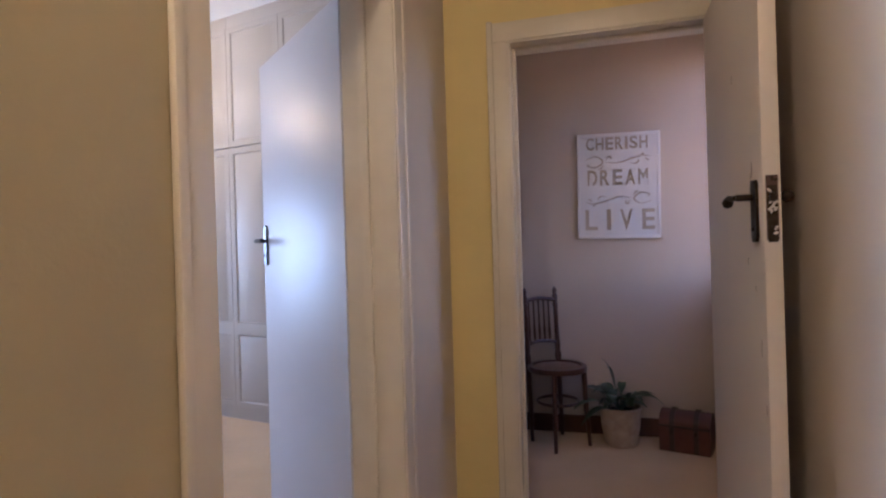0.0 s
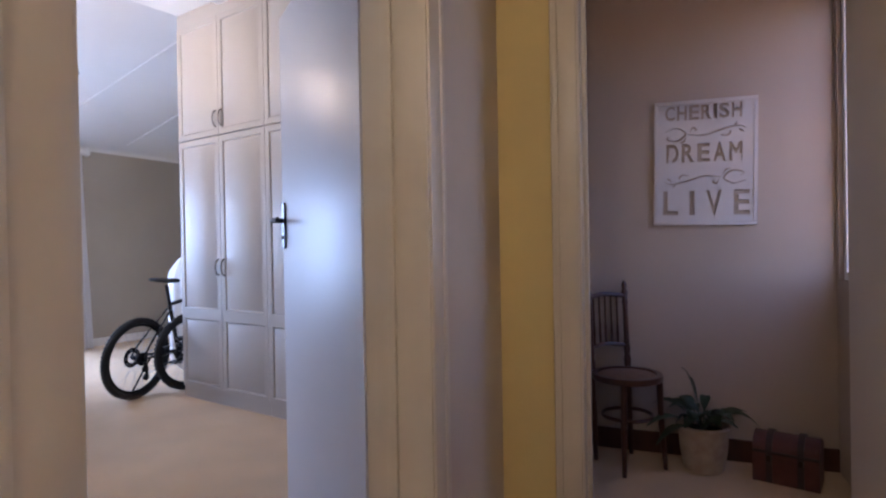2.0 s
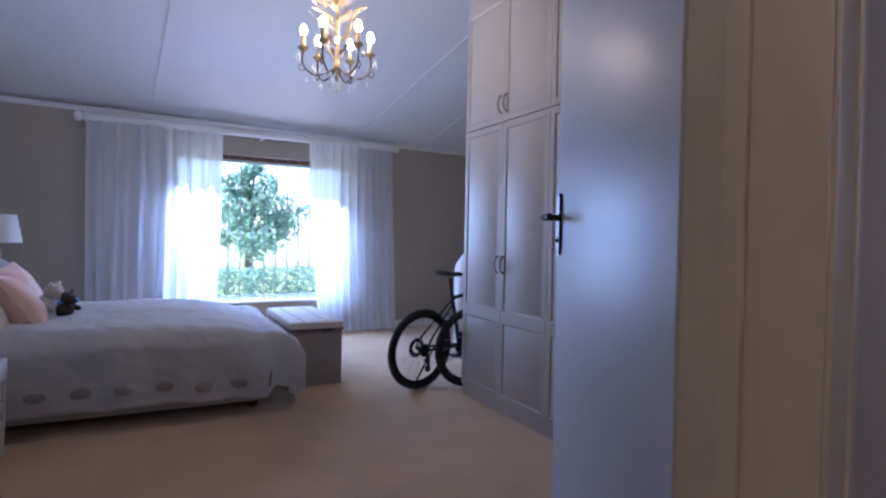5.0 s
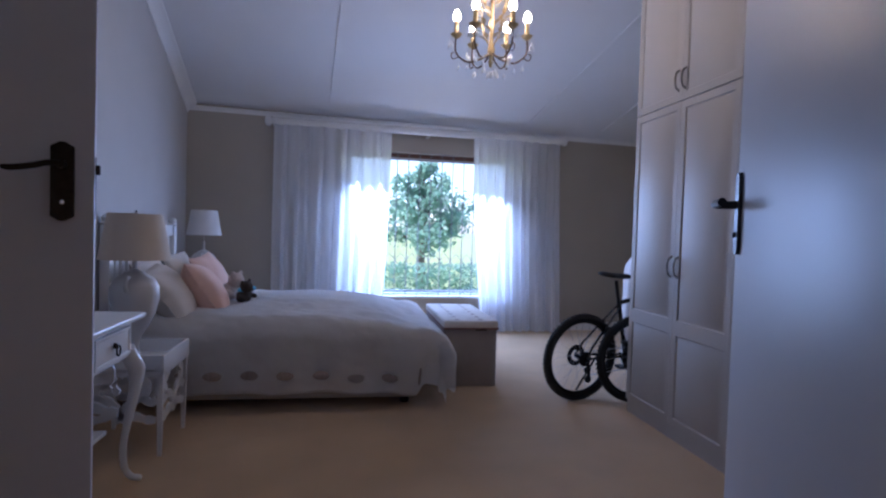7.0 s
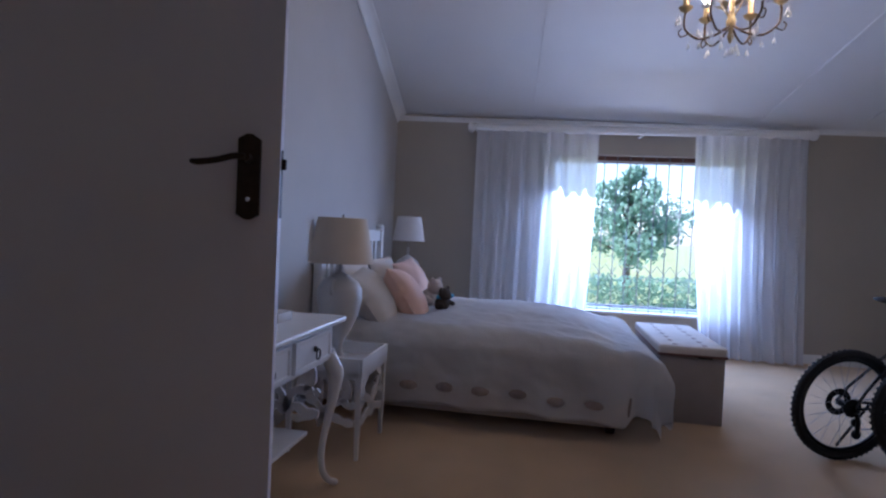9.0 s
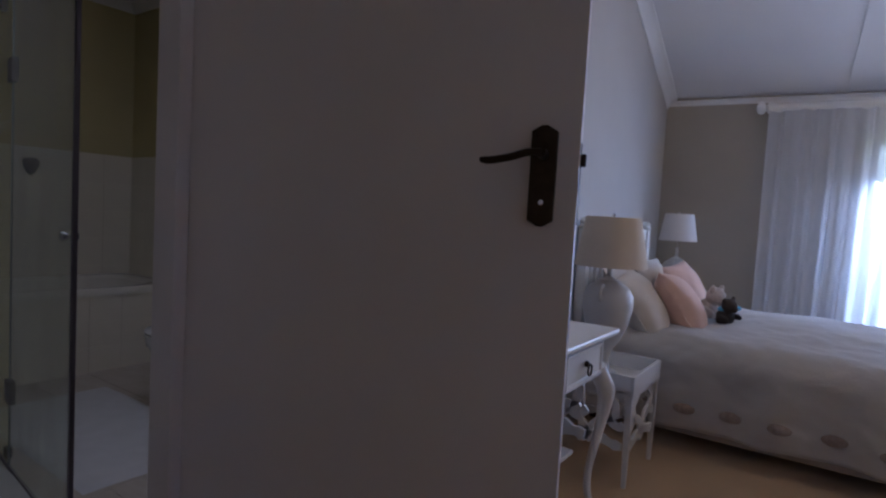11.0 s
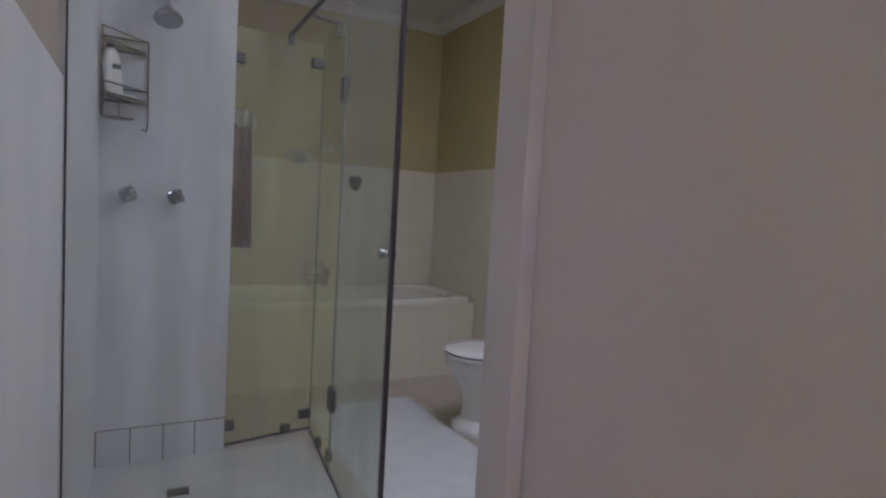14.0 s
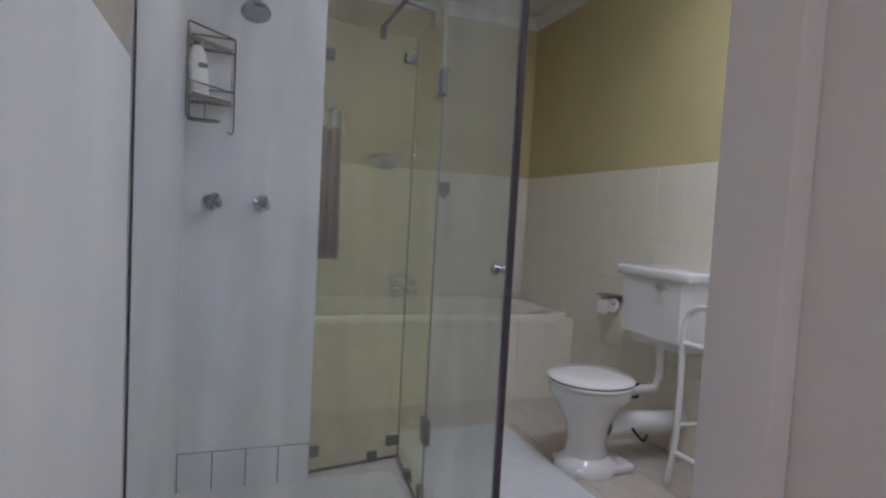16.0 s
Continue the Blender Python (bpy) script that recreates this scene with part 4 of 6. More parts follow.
# ---- plush toy on the bed: one plain shape ----
TOY = material("pale_tan_plush", (0.56, 0.48, 0.43), 0.95, vary=0.15, scale=30, bump=0.6, bump_scale=150)
TOYB = material("blue_knit", (0.1, 0.4, 0.6), 0.9, vary=0.15, scale=30, bump=0.5, bump_scale=150)
def plush(label, mat, m, s, extra=()):
    """Seated soft toy: body, head, limbs in one mesh."""
    bm = BM()
    def ball(c, r):
        bmesh.ops.create_icosphere(bm, subdivisions=3, radius=1, matrix=m @ Matrix.Translation([v * s for v in c]) @ Matrix.Diagonal((*[v * s for v in r], 1)))
    ball((0, 0, 0.5), (0.42, 0.4, 0.5))
    ball((0, 0.12, 1.15), (0.36, 0.34, 0.33))
    ball((0, 0.42, 1.06), (0.17, 0.17, 0.14))
    for k in (-1, 1):
        ball((k * 0.3, 0.05, 1.42), (0.13, 0.08, 0.15))
        ball((k * 0.28, 0.5, 0.14), (0.16, 0.36, 0.15))
        ball((k * 0.42, 0.25, 0.6), (0.13, 0.3, 0.14))
    tmp = finish("plush_form", bm, mat, 180)   # melt the shapes into one skin
    rm = tmp.modifiers.new("skin", "REMESH")
    rm.mode, rm.voxel_size = "VOXEL", 0.006
    me = bpy.data.meshes.new_from_object(tmp.evaluated_get(bpy.context.evaluated_depsgraph_get()))
    bpy.data.objects.remove(tmp)
    bm = BM()
    bm.from_mesh(me)
    bpy.data.meshes.remove(me)
    for v in bm.verts:
        v.co += 0.003 * Vector(noise.noise_vector(v.co * 40))
    return solid("plush_toy", bm, mat, label, "plush toy", ONE, "plush toys on the bed", 180)
TOYM = material("black_plush_with_tan", (0.10, 0.07, 0.05), 0.95, scale=5, second=(0.012, 0.012, 0.012), bump=0.6, bump_scale=150)
plush("tan plush toy slumped against the cushions", TOY, pose(-4.76, 0.14, 0.575, -18, 0, -20), 0.165)
plush("black plush toy lying on the duvet", TOYM, pose(-4.64, 0.28, 0.58, -12, 8, -30), 0.125)
bm = BM()
add_tube(bm, [(-4.64 + 0.05 * math.cos(i * math.tau / 20), 0.305 + 0.05 * math.sin(i * math.tau / 20), 0.695 + 0.008 * math.sin(i * math.tau / 20)) for i in range(20)], 0.014, 8, closed=True)
solid("knitted_scarf", bm, TOYB, "small blue knitted scarf on a plush toy", "toy scarf", ONE, "", 180)

# ---- hall lamp, added out of view to carry the hall's fill light ----
BULB = glow("warm_bulb_glass", (1.0, 0.78, 0.5), 4.0)
hl = thing("added_ceiling_lamp", "plain round opal ceiling lamp, added out of view", "lamp", HALL @ pose(-0.03, -0.25, 2.62))
bm = BM()
add_lathe(bm, [(0, 0), (0.1, 0), (0.1, -0.02), (0.085, -0.03), (0, -0.03)], 24)
part("base", bm, WHITE, hl)
bm = BM()
add_lathe(bm, [(0.05, -0.03), (0.05, -0.06), (0, -0.07)], 20)
part("opal_glass", bm, BULB, hl)

# second added lamp, unseen, above the bathroom fill
copy_thing(hl, pose(-2.4, -1.2, 2.66))

# ---- study ----
def text_mesh(body, width, height, bold):
    cu = bpy.data.curves.new("letters", "FONT")
    cu.body, cu.size, cu.extrude, cu.offset = body, 0.1, 0.03, bold
    tmp = new("letters", cu)
    me = bpy.data.meshes.new_from_object(tmp.evaluated_get(bpy.context.evaluated_depsgraph_get()))
    bpy.data.objects.remove(tmp)
    if not me.vertices:
        return BM()
    xs = [v.co.x for v in me.vertices]
    ys = [v.co.y for v in me.vertices]
    bm = BM()
    bm.from_mesh(me)
    bpy.data.meshes.remove(me)
    bmesh.ops.remove_doubles(bm, verts=bm.verts, dist=0.00005)
    for v in bm.verts:
        v.co.x = (v.co.x - min(xs)) / (max(xs) - min(xs)) * width
        v.co.y = (v.co.y - min(ys)) / (max(ys) - min(ys)) * height
    return bm

SW, SH, ST = 0.482, 0.64, 0.010
cut = BM()
def stamp(bm, x, z):
    tmp = bpy.data.meshes.new("x")
    bm.transform(pose(x, 0, z, 90))
    bm.to_mesh(tmp), cut.from_mesh(tmp), bm.free()
    bpy.data.meshes.remove(tmp)
def row(word, x0, x1, z0, z1, gap, bold=0.004):
    n = len(word)
    ws = [0.35 if c == "I" else 1.0 for c in word]
    tot = sum(ws) + gap * (n - 1)
    x = x0
    for c, w in zip(word, ws):
        wd = w * (x1 - x0) / tot
        stamp(text_mesh(c, wd, z1 - z0, bold), x, z0)
        x += wd + gap * (x1 - x0) / tot
row("CHERISH", 0.053, 0.412, 0.54, 0.618, 0.2, 0.003)
row("DREAM", 0.06, 0.414, 0.323, 0.42, 0.25, 0.003)
row("LIVE", 0.045, 0.45, 0.052, 0.178, 0.7, 0.002)
def ribbon(pts, w0, w1):
    p = bez([(x, 0, z) for x, z in pts], 7)
    n = len(p)
    q = []
    for i in range(n):
        d = (p[min(i + 1, n - 1)] - p[max(i - 1, 0)]).normalized()
        s = Vector((-d.z, 0, d.x)) * (w0 + (w1 - w0) * abs(2 * i / (n - 1) - 1)) / 2
        q.append((p[i] + s, p[i] - s))
    vs = [[cut.verts.new((a.x, y, a.z)) for a in pr for y in (-0.03, 0.03)] for pr in q]
    for a, c in zip(vs, vs[1:]):
        for i, j in ((0, 1), (1, 3), (3, 2), (2, 0)):
            cut.faces.new((a[i], a[j], c[j], c[i]))
    cut.faces.new((vs[0][0], vs[0][1], vs[0][3], vs[0][2]))
    cut.faces.new((vs[-1][0], vs[-1][1], vs[-1][3], vs[-1][2]))
def flourish(cx, cz, s):
    for pts in ([(-0.19, 0.02), (-0.13, 0.035), (-0.09, 0.005), (-0.13, -0.03), (-0.18, -0.018), (-0.165, -0.004)], [(-0.075, 0.0), (0.0, -0.006), (0.08, 0.018), (0.15, 0.032), (0.19, 0.02)], [(0.07, -0.008), (0.1, -0.014), (0.118, 0.0), (0.112, 0.012)], [(-0.07, 0.012), (-0.055, 0.034), (-0.04, 0.025), (-0.048, 0.014)], [(0.135, 0.036), (0.15, 0.048)], [(0.155, 0.018), (0.178, 0.0)], [(-0.085, -0.012), (-0.1, -0.035), (-0.12, -0.04)]):
        ribbon([(cx + s * x, cz + s * z) for x, z in pts], 0.011, 0.003)
flourish(SW / 2, 0.465, 1)
flourish(SW / 2, 0.245, -1)
bmesh.ops.recalc_face_normals(cut, faces=cut.faces)
cme = bpy.data.meshes.new("cutter")
cut.to_mesh(cme), cut.free()
cob = new("cutter", cme)
bm = BM()
add_box(bm, (0, -ST, 0), (SW, 0, SH))
SIGNM = material("white_sign_board", (0.62, 0.58, 0.56), 0.6, vary=0.03, scale=6, bump=0.06, bump_scale=50)
board = finish("board", bm, SIGNM, 30)
md = board.modifiers.new("cut", "BOOLEAN")
md.operation, md.object, md.solver, md.use_self = "DIFFERENCE", cob, "EXACT", True
done = bpy.data.meshes.new_from_object(board.evaluated_get(bpy.context.evaluated_depsgraph_get()))
board.modifiers.clear()
board.data = done
done.polygons.foreach_set("use_smooth", [False] * len(done.polygons))
bpy.data.objects.remove(cob)
sign = thing("wall_sign", "white cut-out board reading CHERISH DREAM LIVE with scrolls", "sign", HALL @ pose(0.168, SY - 0.003, 1.2, 0, 1.1, 0))
board.parent = sign
for lo, hi in (((0, -ST - 0.003, 0), (SW, -ST, 0.018)), ((0, -ST - 0.003, SH - 0.018), (SW, -ST, SH)), ((0, -ST - 0.003, 0.018), (0.018, -ST, SH - 0.018)), ((SW - 0.018, -ST - 0.003, 0.018), (SW, -ST, SH - 0.018))):
    bm = BM()
    add_box(bm, lo, hi, 0.003)
    part("border", bm, SIGNM, sign)
for x in (0.08, SW - 0.08):
    bm = BM()
    add_box(bm, (x - 0.01, 0, 0.3), (x + 0.01, 0.003, 0.36))
    part("spacer", bm, SIGNM, sign)

CANE = material("woven_cane_seat", (0.2, 0.12, 0.08), 0.7, vary=0.2, scale=60, bump=0.5, bump_scale=300)
ch = thing("bentwood_chair", "dark bentwood chair with spindle back and round seat", "chair", HALL @ pose(0.035, 3.34, 0, 0, 0, 42) @ Matrix.Diagonal((0.89, 0.89, 1, 1)))
bm = BM()
add_lathe(bm, [(0.165, 0.425), (0.19, 0.43), (0.195, 0.445), (0.19, 0.46), (0.165, 0.462)], 32)
add_lathe(bm, [(0.165, 0.462), (0.165, 0.425)], 32)
part("seat_frame", bm, DARKW, ch)
bm = BM()
add_lathe(bm, [(0.168, 0.445), (0.15, 0.455), (0, 0.458), (0, 0.44), (0.168, 0.44)], 32)
part("seat", bm, CANE, ch, "worn round woven seat")
for x in (-0.125, 0.125):
    bm = BM()
    add_tube(bm, [(x * 0.95, -0.125, 0.43), (x, -0.13, 0.22), (x * 1.1, -0.145, 0)], [0.018, 0.017, 0.012], 10)
    part("leg", bm, DARKW, ch)
    bm = BM()
    add_lathe(bm, [(0.012, 0.0), (0.016, 0.2), (0.017, 0.44), (0.022, 0.5), (0.015, 0.52), (0.02, 0.55), (0.016, 0.6), (0.015, 0.78), (0.019, 0.8), (0.014, 0.815), (0.02, 0.85), (0.012, 0.87), (0.017, 0.885), (0.012, 0.9), (0, 0.918)], 12, pose(x, 0.125, 0) @ pose(0, 0, 0, -3))
    part("back_post", bm, DARKW, ch, "turned post with pointed finial")
for z, r in ((0.57, 0.011), (0.83, 0.013)):
    bm = BM()
    add_tube(bm, bez([(-0.125, 0.125 + z * 0.05, z), (0, 0.155 + z * 0.05, z + 0.012), (0.125, 0.125 + z * 0.05, z)], 6), r, 8)
    part("back_rail", bm, DARKW, ch)
for i in range(5):
    x = -0.083 + i * 0.0415
    yy = 0.15 - 0.25 * x * x
    bm = BM()
    add_tube(bm, [(x, yy + 0.03, 0.575), (x, yy + 0.034, 0.64), (x, yy + 0.036, 0.7), (x, yy + 0.042, 0.835)], [0.006, 0.009, 0.006, 0.006], 7)
    part("spindle", bm, DARKW, ch)
bm = BM()
add_tube(bm, [(0.135 * math.cos(i * math.tau / 32), 0.135 * math.sin(i * math.tau / 32), 0.25) for i in range(32)], 0.0095, 7, closed=True)
part("stretcher_ring", bm, DARKW, ch)

POT = material("mottled_stone_pot", (0.56, 0.48, 0.39), 0.8, scale=18, second=(0.34, 0.24, 0.18), bump=0.5, bump_scale=60)
LEAF = material("dark_green_leaf", (0.035, 0.06, 0.03), 0.4, vary=0.3, scale=10, bump=0.1, bump_scale=80)
SOIL = material("dark_soil", (0.03, 0.02, 0.015), 1.0, vary=0.3, scale=40, bump=0.8, bump_scale=90)
pl = thing("pot_plant", "lily with arching dark leaves in a mottled stone pot", "plant", HALL @ pose(0.385, 3.40, 0))
bm = BM()
add_lathe(bm, [(0, 0), (0.085, 0), (0.092, 0.01), (0.108, 0.1), (0.115, 0.2), (0.12, 0.215), (0.112, 0.222), (0.104, 0.21), (0.1, 0.185), (0, 0.185)], 28)
part("pot", bm, POT, pl)
bm = BM()
add_lathe(bm, [(0, 0.19), (0.1, 0.188)], 20)
part("soil", bm, SOIL, pl)
rnd = random.Random(5)
def leaf(bm, base, yaw, reach, rise, droop, width, L=9):
    rows = []
    for i in range(L + 1):
        t = i / L
        o = reach * t
        z = base + rise * math.sin(min(1.0, t * 1.1) * 1.5) - droop * t ** 2.5
        stem = max(0.0, (t - 0.35) / 0.65)
        w = max(0.004, width * (math.sin(math.pi * min(1, stem) ** 0.75)) if stem > 0 else 0.004)
        c, s = math.cos(yaw), math.sin(yaw)
        rows.append([Vector((c * o - s * k * w, s * o + c * k * w, z + (0.25 * w if k else 0))) for k in (-1, 0, 1)])
    vs = [[bm.verts.new(p) for p in r] for r in rows]
    for a, c in zip(vs, vs[1:]):
        for k in range(2):
            bm.faces.new((a[k], a[k + 1], c[k + 1], c[k]))
def fit_reach(yaw, reach):
    return min(reach, 0.14 / math.sin(yaw)) if math.sin(yaw) > 0.3 else reach
for i in range(26):
    yaw = i * 2.4 + rnd.uniform(-0.3, 0.3)
    bm = BM()
    leaf(bm, 0.19, yaw, fit_reach(yaw, rnd.uniform(0.14, 0.3)), rnd.uniform(0.07, 0.17), rnd.uniform(0.02, 0.14), rnd.uniform(0.024, 0.042))
    part("leaf", bm, LEAF, pl, smooth=180)
for yaw, reach, rise in ((3.3, 0.1, 0.3), (2.9, 0.07, 0.25)):
    bm = BM()
    leaf(bm, 0.19, yaw, reach, rise, 0.0, 0.03)
    part("leaf", bm, LEAF, pl, smooth=180)

LEATH = material("oxblood_leather", (0.10, 0.028, 0.022), 0.5, vary=0.25, scale=14, bump=0.3, bump_scale=120)
tr = thing("trunk_box", "small oxblood leather domed trunk with two straps", "trunk", HALL @ pose(0.588, 3.335, 0, 0, 0, -17))
prof = [(0, 0), (0.17, 0), (0.17, 0.15)] + [(0.085 + 0.085 * math.cos(a), 0.15 + 0.065 * math.sin(a)) for a in [math.pi * k / 10 for k in range(1, 10)]] + [(0, 0.15)]
def extr(bm, pr, x0, x1):
    a = [bm.verts.new((x0, y, z)) for y, z in pr]
    c = [bm.verts.new((x1, y, z)) for y, z in pr]
    for i in range(len(pr)):
        j = (i + 1) % len(pr)
        bm.faces.new((a[i], a[j], c[j], c[i]))
    bm.faces.new(a[::-1]), bm.faces.new(c)
    bmesh.ops.recalc_face_normals(bm, faces=bm.faces)
bm = BM()
extr(bm, prof, 0, 0.265)
part("body", bm, LEATH, tr)
STRAP = material("dark_leather_strap", (0.04, 0.018, 0.014), 0.5, vary=0.2, scale=30)
for x in (0.055, 0.18):
    bm = BM()
    extr(bm, [(0.085 + (y - 0.085) * 1.05, 0.002 + z * 1.035) for y, z in prof], x, x + 0.026)
    strap = part("strap", bm, STRAP, tr)
    bm = BM()
    add_box(bm, (x + 0.004, -0.012, 0.1), (x + 0.022, -0.004, 0.13), 0.002)
    part("buckle", bm, BRONZE, strap)
bm = BM()
add_box(bm, (0, -0.006, 0.135), (0.265, 0.0, 0.148), 0.002)
part("lid_edge", bm, STRAP, tr)

sw = tagged(thing("window_2", "study side window with an added dimming mesh", "window", HALL), kind="structure")
for lo, hi in (((RX + 0.02, 2.62, 0.92), (RX + 0.07, 2.66, 2.3)), ((RX + 0.02, 3.49, 0.92), (RX + 0.07, 3.53, 2.3)), ((RX + 0.02, 2.66, 0.92), (RX + 0.07, 3.49, 0.96)), ((RX + 0.02, 2.66, 2.26), (RX + 0.07, 3.49, 2.3))):
    bm = BM()
    add_box(bm, lo, hi, 0.004)
    part("window_frame", bm, WHITE, sw)
# unseen tinted sheet, added to cut the sky light entering the study
DIMMESH = glass("light_dimming_mesh", (0.86, 0.80, 0.80), 0.6, 0.03, 0.08)
bm = BM()
add_box(bm, (RX + 0.085, 2.625, 0.93), (RX + 0.088, 3.525, 2.29))
part("dimming_mesh", bm, DIMMESH, sw, "added see-through mesh that dims the window light")

# ---- chandelier ----
GILT = material("antique_gilt", (0.60, 0.47, 0.25), 0.38, 0.6, vary=0.25, scale=40)
PALEG = material("pale_gilt_leaf", (0.52, 0.41, 0.22), 0.4, 0.4, vary=0.1, scale=40)
DARKG = material("bronzed_arm", (0.16, 0.11, 0.07), 0.4, 0.8, vary=0.2, scale=40)
CRYS = material("crystal_drop", (0.85, 0.88, 0.92), 0.05, 0.0, vary=0.05, scale=50, coat=0.5)
FLAME = glow("lit_candle_bulb", (1.0, 0.82, 0.55), 16.0)
chd = thing("chandelier", "gilt six-arm chandelier with lit candle bulbs and crystal drops", "chandelier", pose(-3.69, 1.785, 0.02) @ Matrix.Diagonal((0.92, 0.92, 1, 1)))
bm = BM()
add_tube(bm, [(0, 0, 2.62), (0, 0, ceil_z(-3.69) - 0.06)], 0.006, 8)
part("rod", bm, GILT, chd)
bm = BM()
add_lathe(bm, [(0, 0), (0.055, 0.0), (0.05, 0.03), (0.015, 0.05), (0, 0.05)], 20, pose(0, 0, ceil_z(-3.69) - 0.08))
part("ceiling_rose", bm, GILT, chd)
bm = BM()
add_lathe(bm, [(0, 2.07), (0.008, 2.08), (0.016, 2.105), (0.010, 2.13), (0.022, 2.155), (0.025, 2.18), (0.013, 2.21), (0.014, 2.3), (0.024, 2.33), (0.012, 2.36), (0.011, 2.52), (0.02, 2.545), (0.03, 2.57), (0.012, 2.6), (0, 2.63)], 16)
part("stem", bm, GILT, chd)
rnd = random.Random(2)
def drop(bm, p, s):
    add_lathe(bm, [(0, 0.5 * s), (0.12 * s, 0.35 * s), (0.3 * s, -0.25 * s), (0.22 * s, -0.42 * s), (0, -0.55 * s)], 6, Matrix.Translation(p))
for i in range(6):
    a = radians(60 * i + 20)
    ca, sa = math.cos(a), math.sin(a)
    at = lambda r, z: Vector((r * ca, r * sa, z))
    bm = BM()
    add_tube(bm, bez([at(0.02, 2.15), at(0.07, 2.12), at(0.15, 2.105), at(0.215, 2.15), at(0.225, 2.205), at(0.22, 2.24)], 6), 0.0058, 7)
    add_tube(bm, bez([at(0.2, 2.135), at(0.235, 2.12), at(0.25, 2.145), at(0.235, 2.16)], 5), 0.004, 6)
    arm = part("arm", bm, DARKG, chd)
    bm = BM()
    add_lathe(bm, [(0.008, 2.235), (0.03, 2.25), (0.038, 2.262), (0.03, 2.262), (0.012, 2.255), (0, 2.255)], 14, Matrix.Translation(at(0.22, 0)))
    part("drip_pan", bm, GILT, arm)
    bm = BM()
    add_lathe(bm, [(0.016, 2.255), (0.0145, 2.335), (0, 2.335)], 12, Matrix.Translation(at(0.22, 0)))
    part("candle_sleeve", bm, GILT, arm)
    bm = BM()
    add_lathe(bm, [(0.010, 2.335), (0.020, 2.344), (0.0235, 2.360), (0.020, 2.379), (0.010, 2.396), (0, 2.402)], 14, Matrix.Translation(at(0.22, 0)))
    bu = part("bulb", bm, FLAME, arm, "glowing candle bulb")
    bu.visible_shadow = False
    for da, r, z in ((-0.1, 0.25, 2.2), (0.1, 0.25, 2.2), (0, 0.262, 2.19), (0, 0.2, 2.07), (0.15, 0.15, 2.065)):
        bm = BM()
        drop(bm, Vector((r * math.cos(a + da), r * math.sin(a + da), z)), 0.036)
        add_tube(bm, [(r * math.cos(a + da), r * math.sin(a + da), z + 0.016), (r * math.cos(a + da), r * math.sin(a + da), z + 0.05)], 0.0012, 4)
        part("crystal", bm, CRYS, arm, "clear faceted drop")
    # leafy gilt spray between the arms
    b2 = a + radians(30)
    cb, sb = math.cos(b2), math.sin(b2)
    bt = lambda r, z, o=0: Vector((r * cb - o * sb, r * sb + o * cb, z))
    bm = BM()
    add_tube(bm, bez([bt(0.015, 2.2), bt(0.06, 2.28), bt(0.075, 2.38), bt(0.11, 2.47), bt(0.16, 2.49)], 6), 0.003, 5)
    spray = part("spray", bm, GILT, chd, "gilt wire spray of leaves")
    for r, z, o in ((0.06, 2.3, 0.03), (0.075, 2.36, -0.03), (0.09, 2.42, 0.03), (0.12, 2.46, -0.03), (0.165, 2.49, 0.0), (0.05, 2.26, -0.025), (0.13, 2.5, 0.02), (0.03, 2.23, 0.02), (0.045, 2.33, -0.02), (0.055, 2.41, 0.035), (0.07, 2.46, -0.03), (0.1, 2.49, 0.035), (0.035, 2.52, 0.02)):
        bm = BM()
        p0, tip = bt(r, z), bt(r + 0.05, z + 0.028, o * 2.1)
        mid = (p0 + tip) / 2
        side = (tip - p0).cross(Vector((0, 0, 1))).normalized() * 0.017
        q = [bm.verts.new(p) for p in (p0, mid + side + Vector((0, 0, 0.006)), tip, mid - side + Vector((0, 0, 0.006)))]
        ctr = bm.verts.new(mid)
        for k in range(4):
            bm.faces.new((q[k], q[(k + 1) % 4], ctr))
        part("gilt_leaf", bm, PALEG, spray)
for k, (r, z) in enumerate(((0, 2.035), (0.03, 2.05), (0.05, 2.04), (0.045, 2.06), (0.03, 2.03))):
    bm = BM()
    drop(bm, Vector((r * math.cos(k * 1.6), r * math.sin(k * 1.6), z)), 0.045)
    add_tube(bm, [(r * math.cos(k * 1.6), r * math.sin(k * 1.6), z + 0.02), (r * 0.5 * math.cos(k * 1.6), r * 0.5 * math.sin(k * 1.6), 2.12)], 0.0012, 4)
    part("crystal", bm, CRYS, chd, "clear faceted drop")

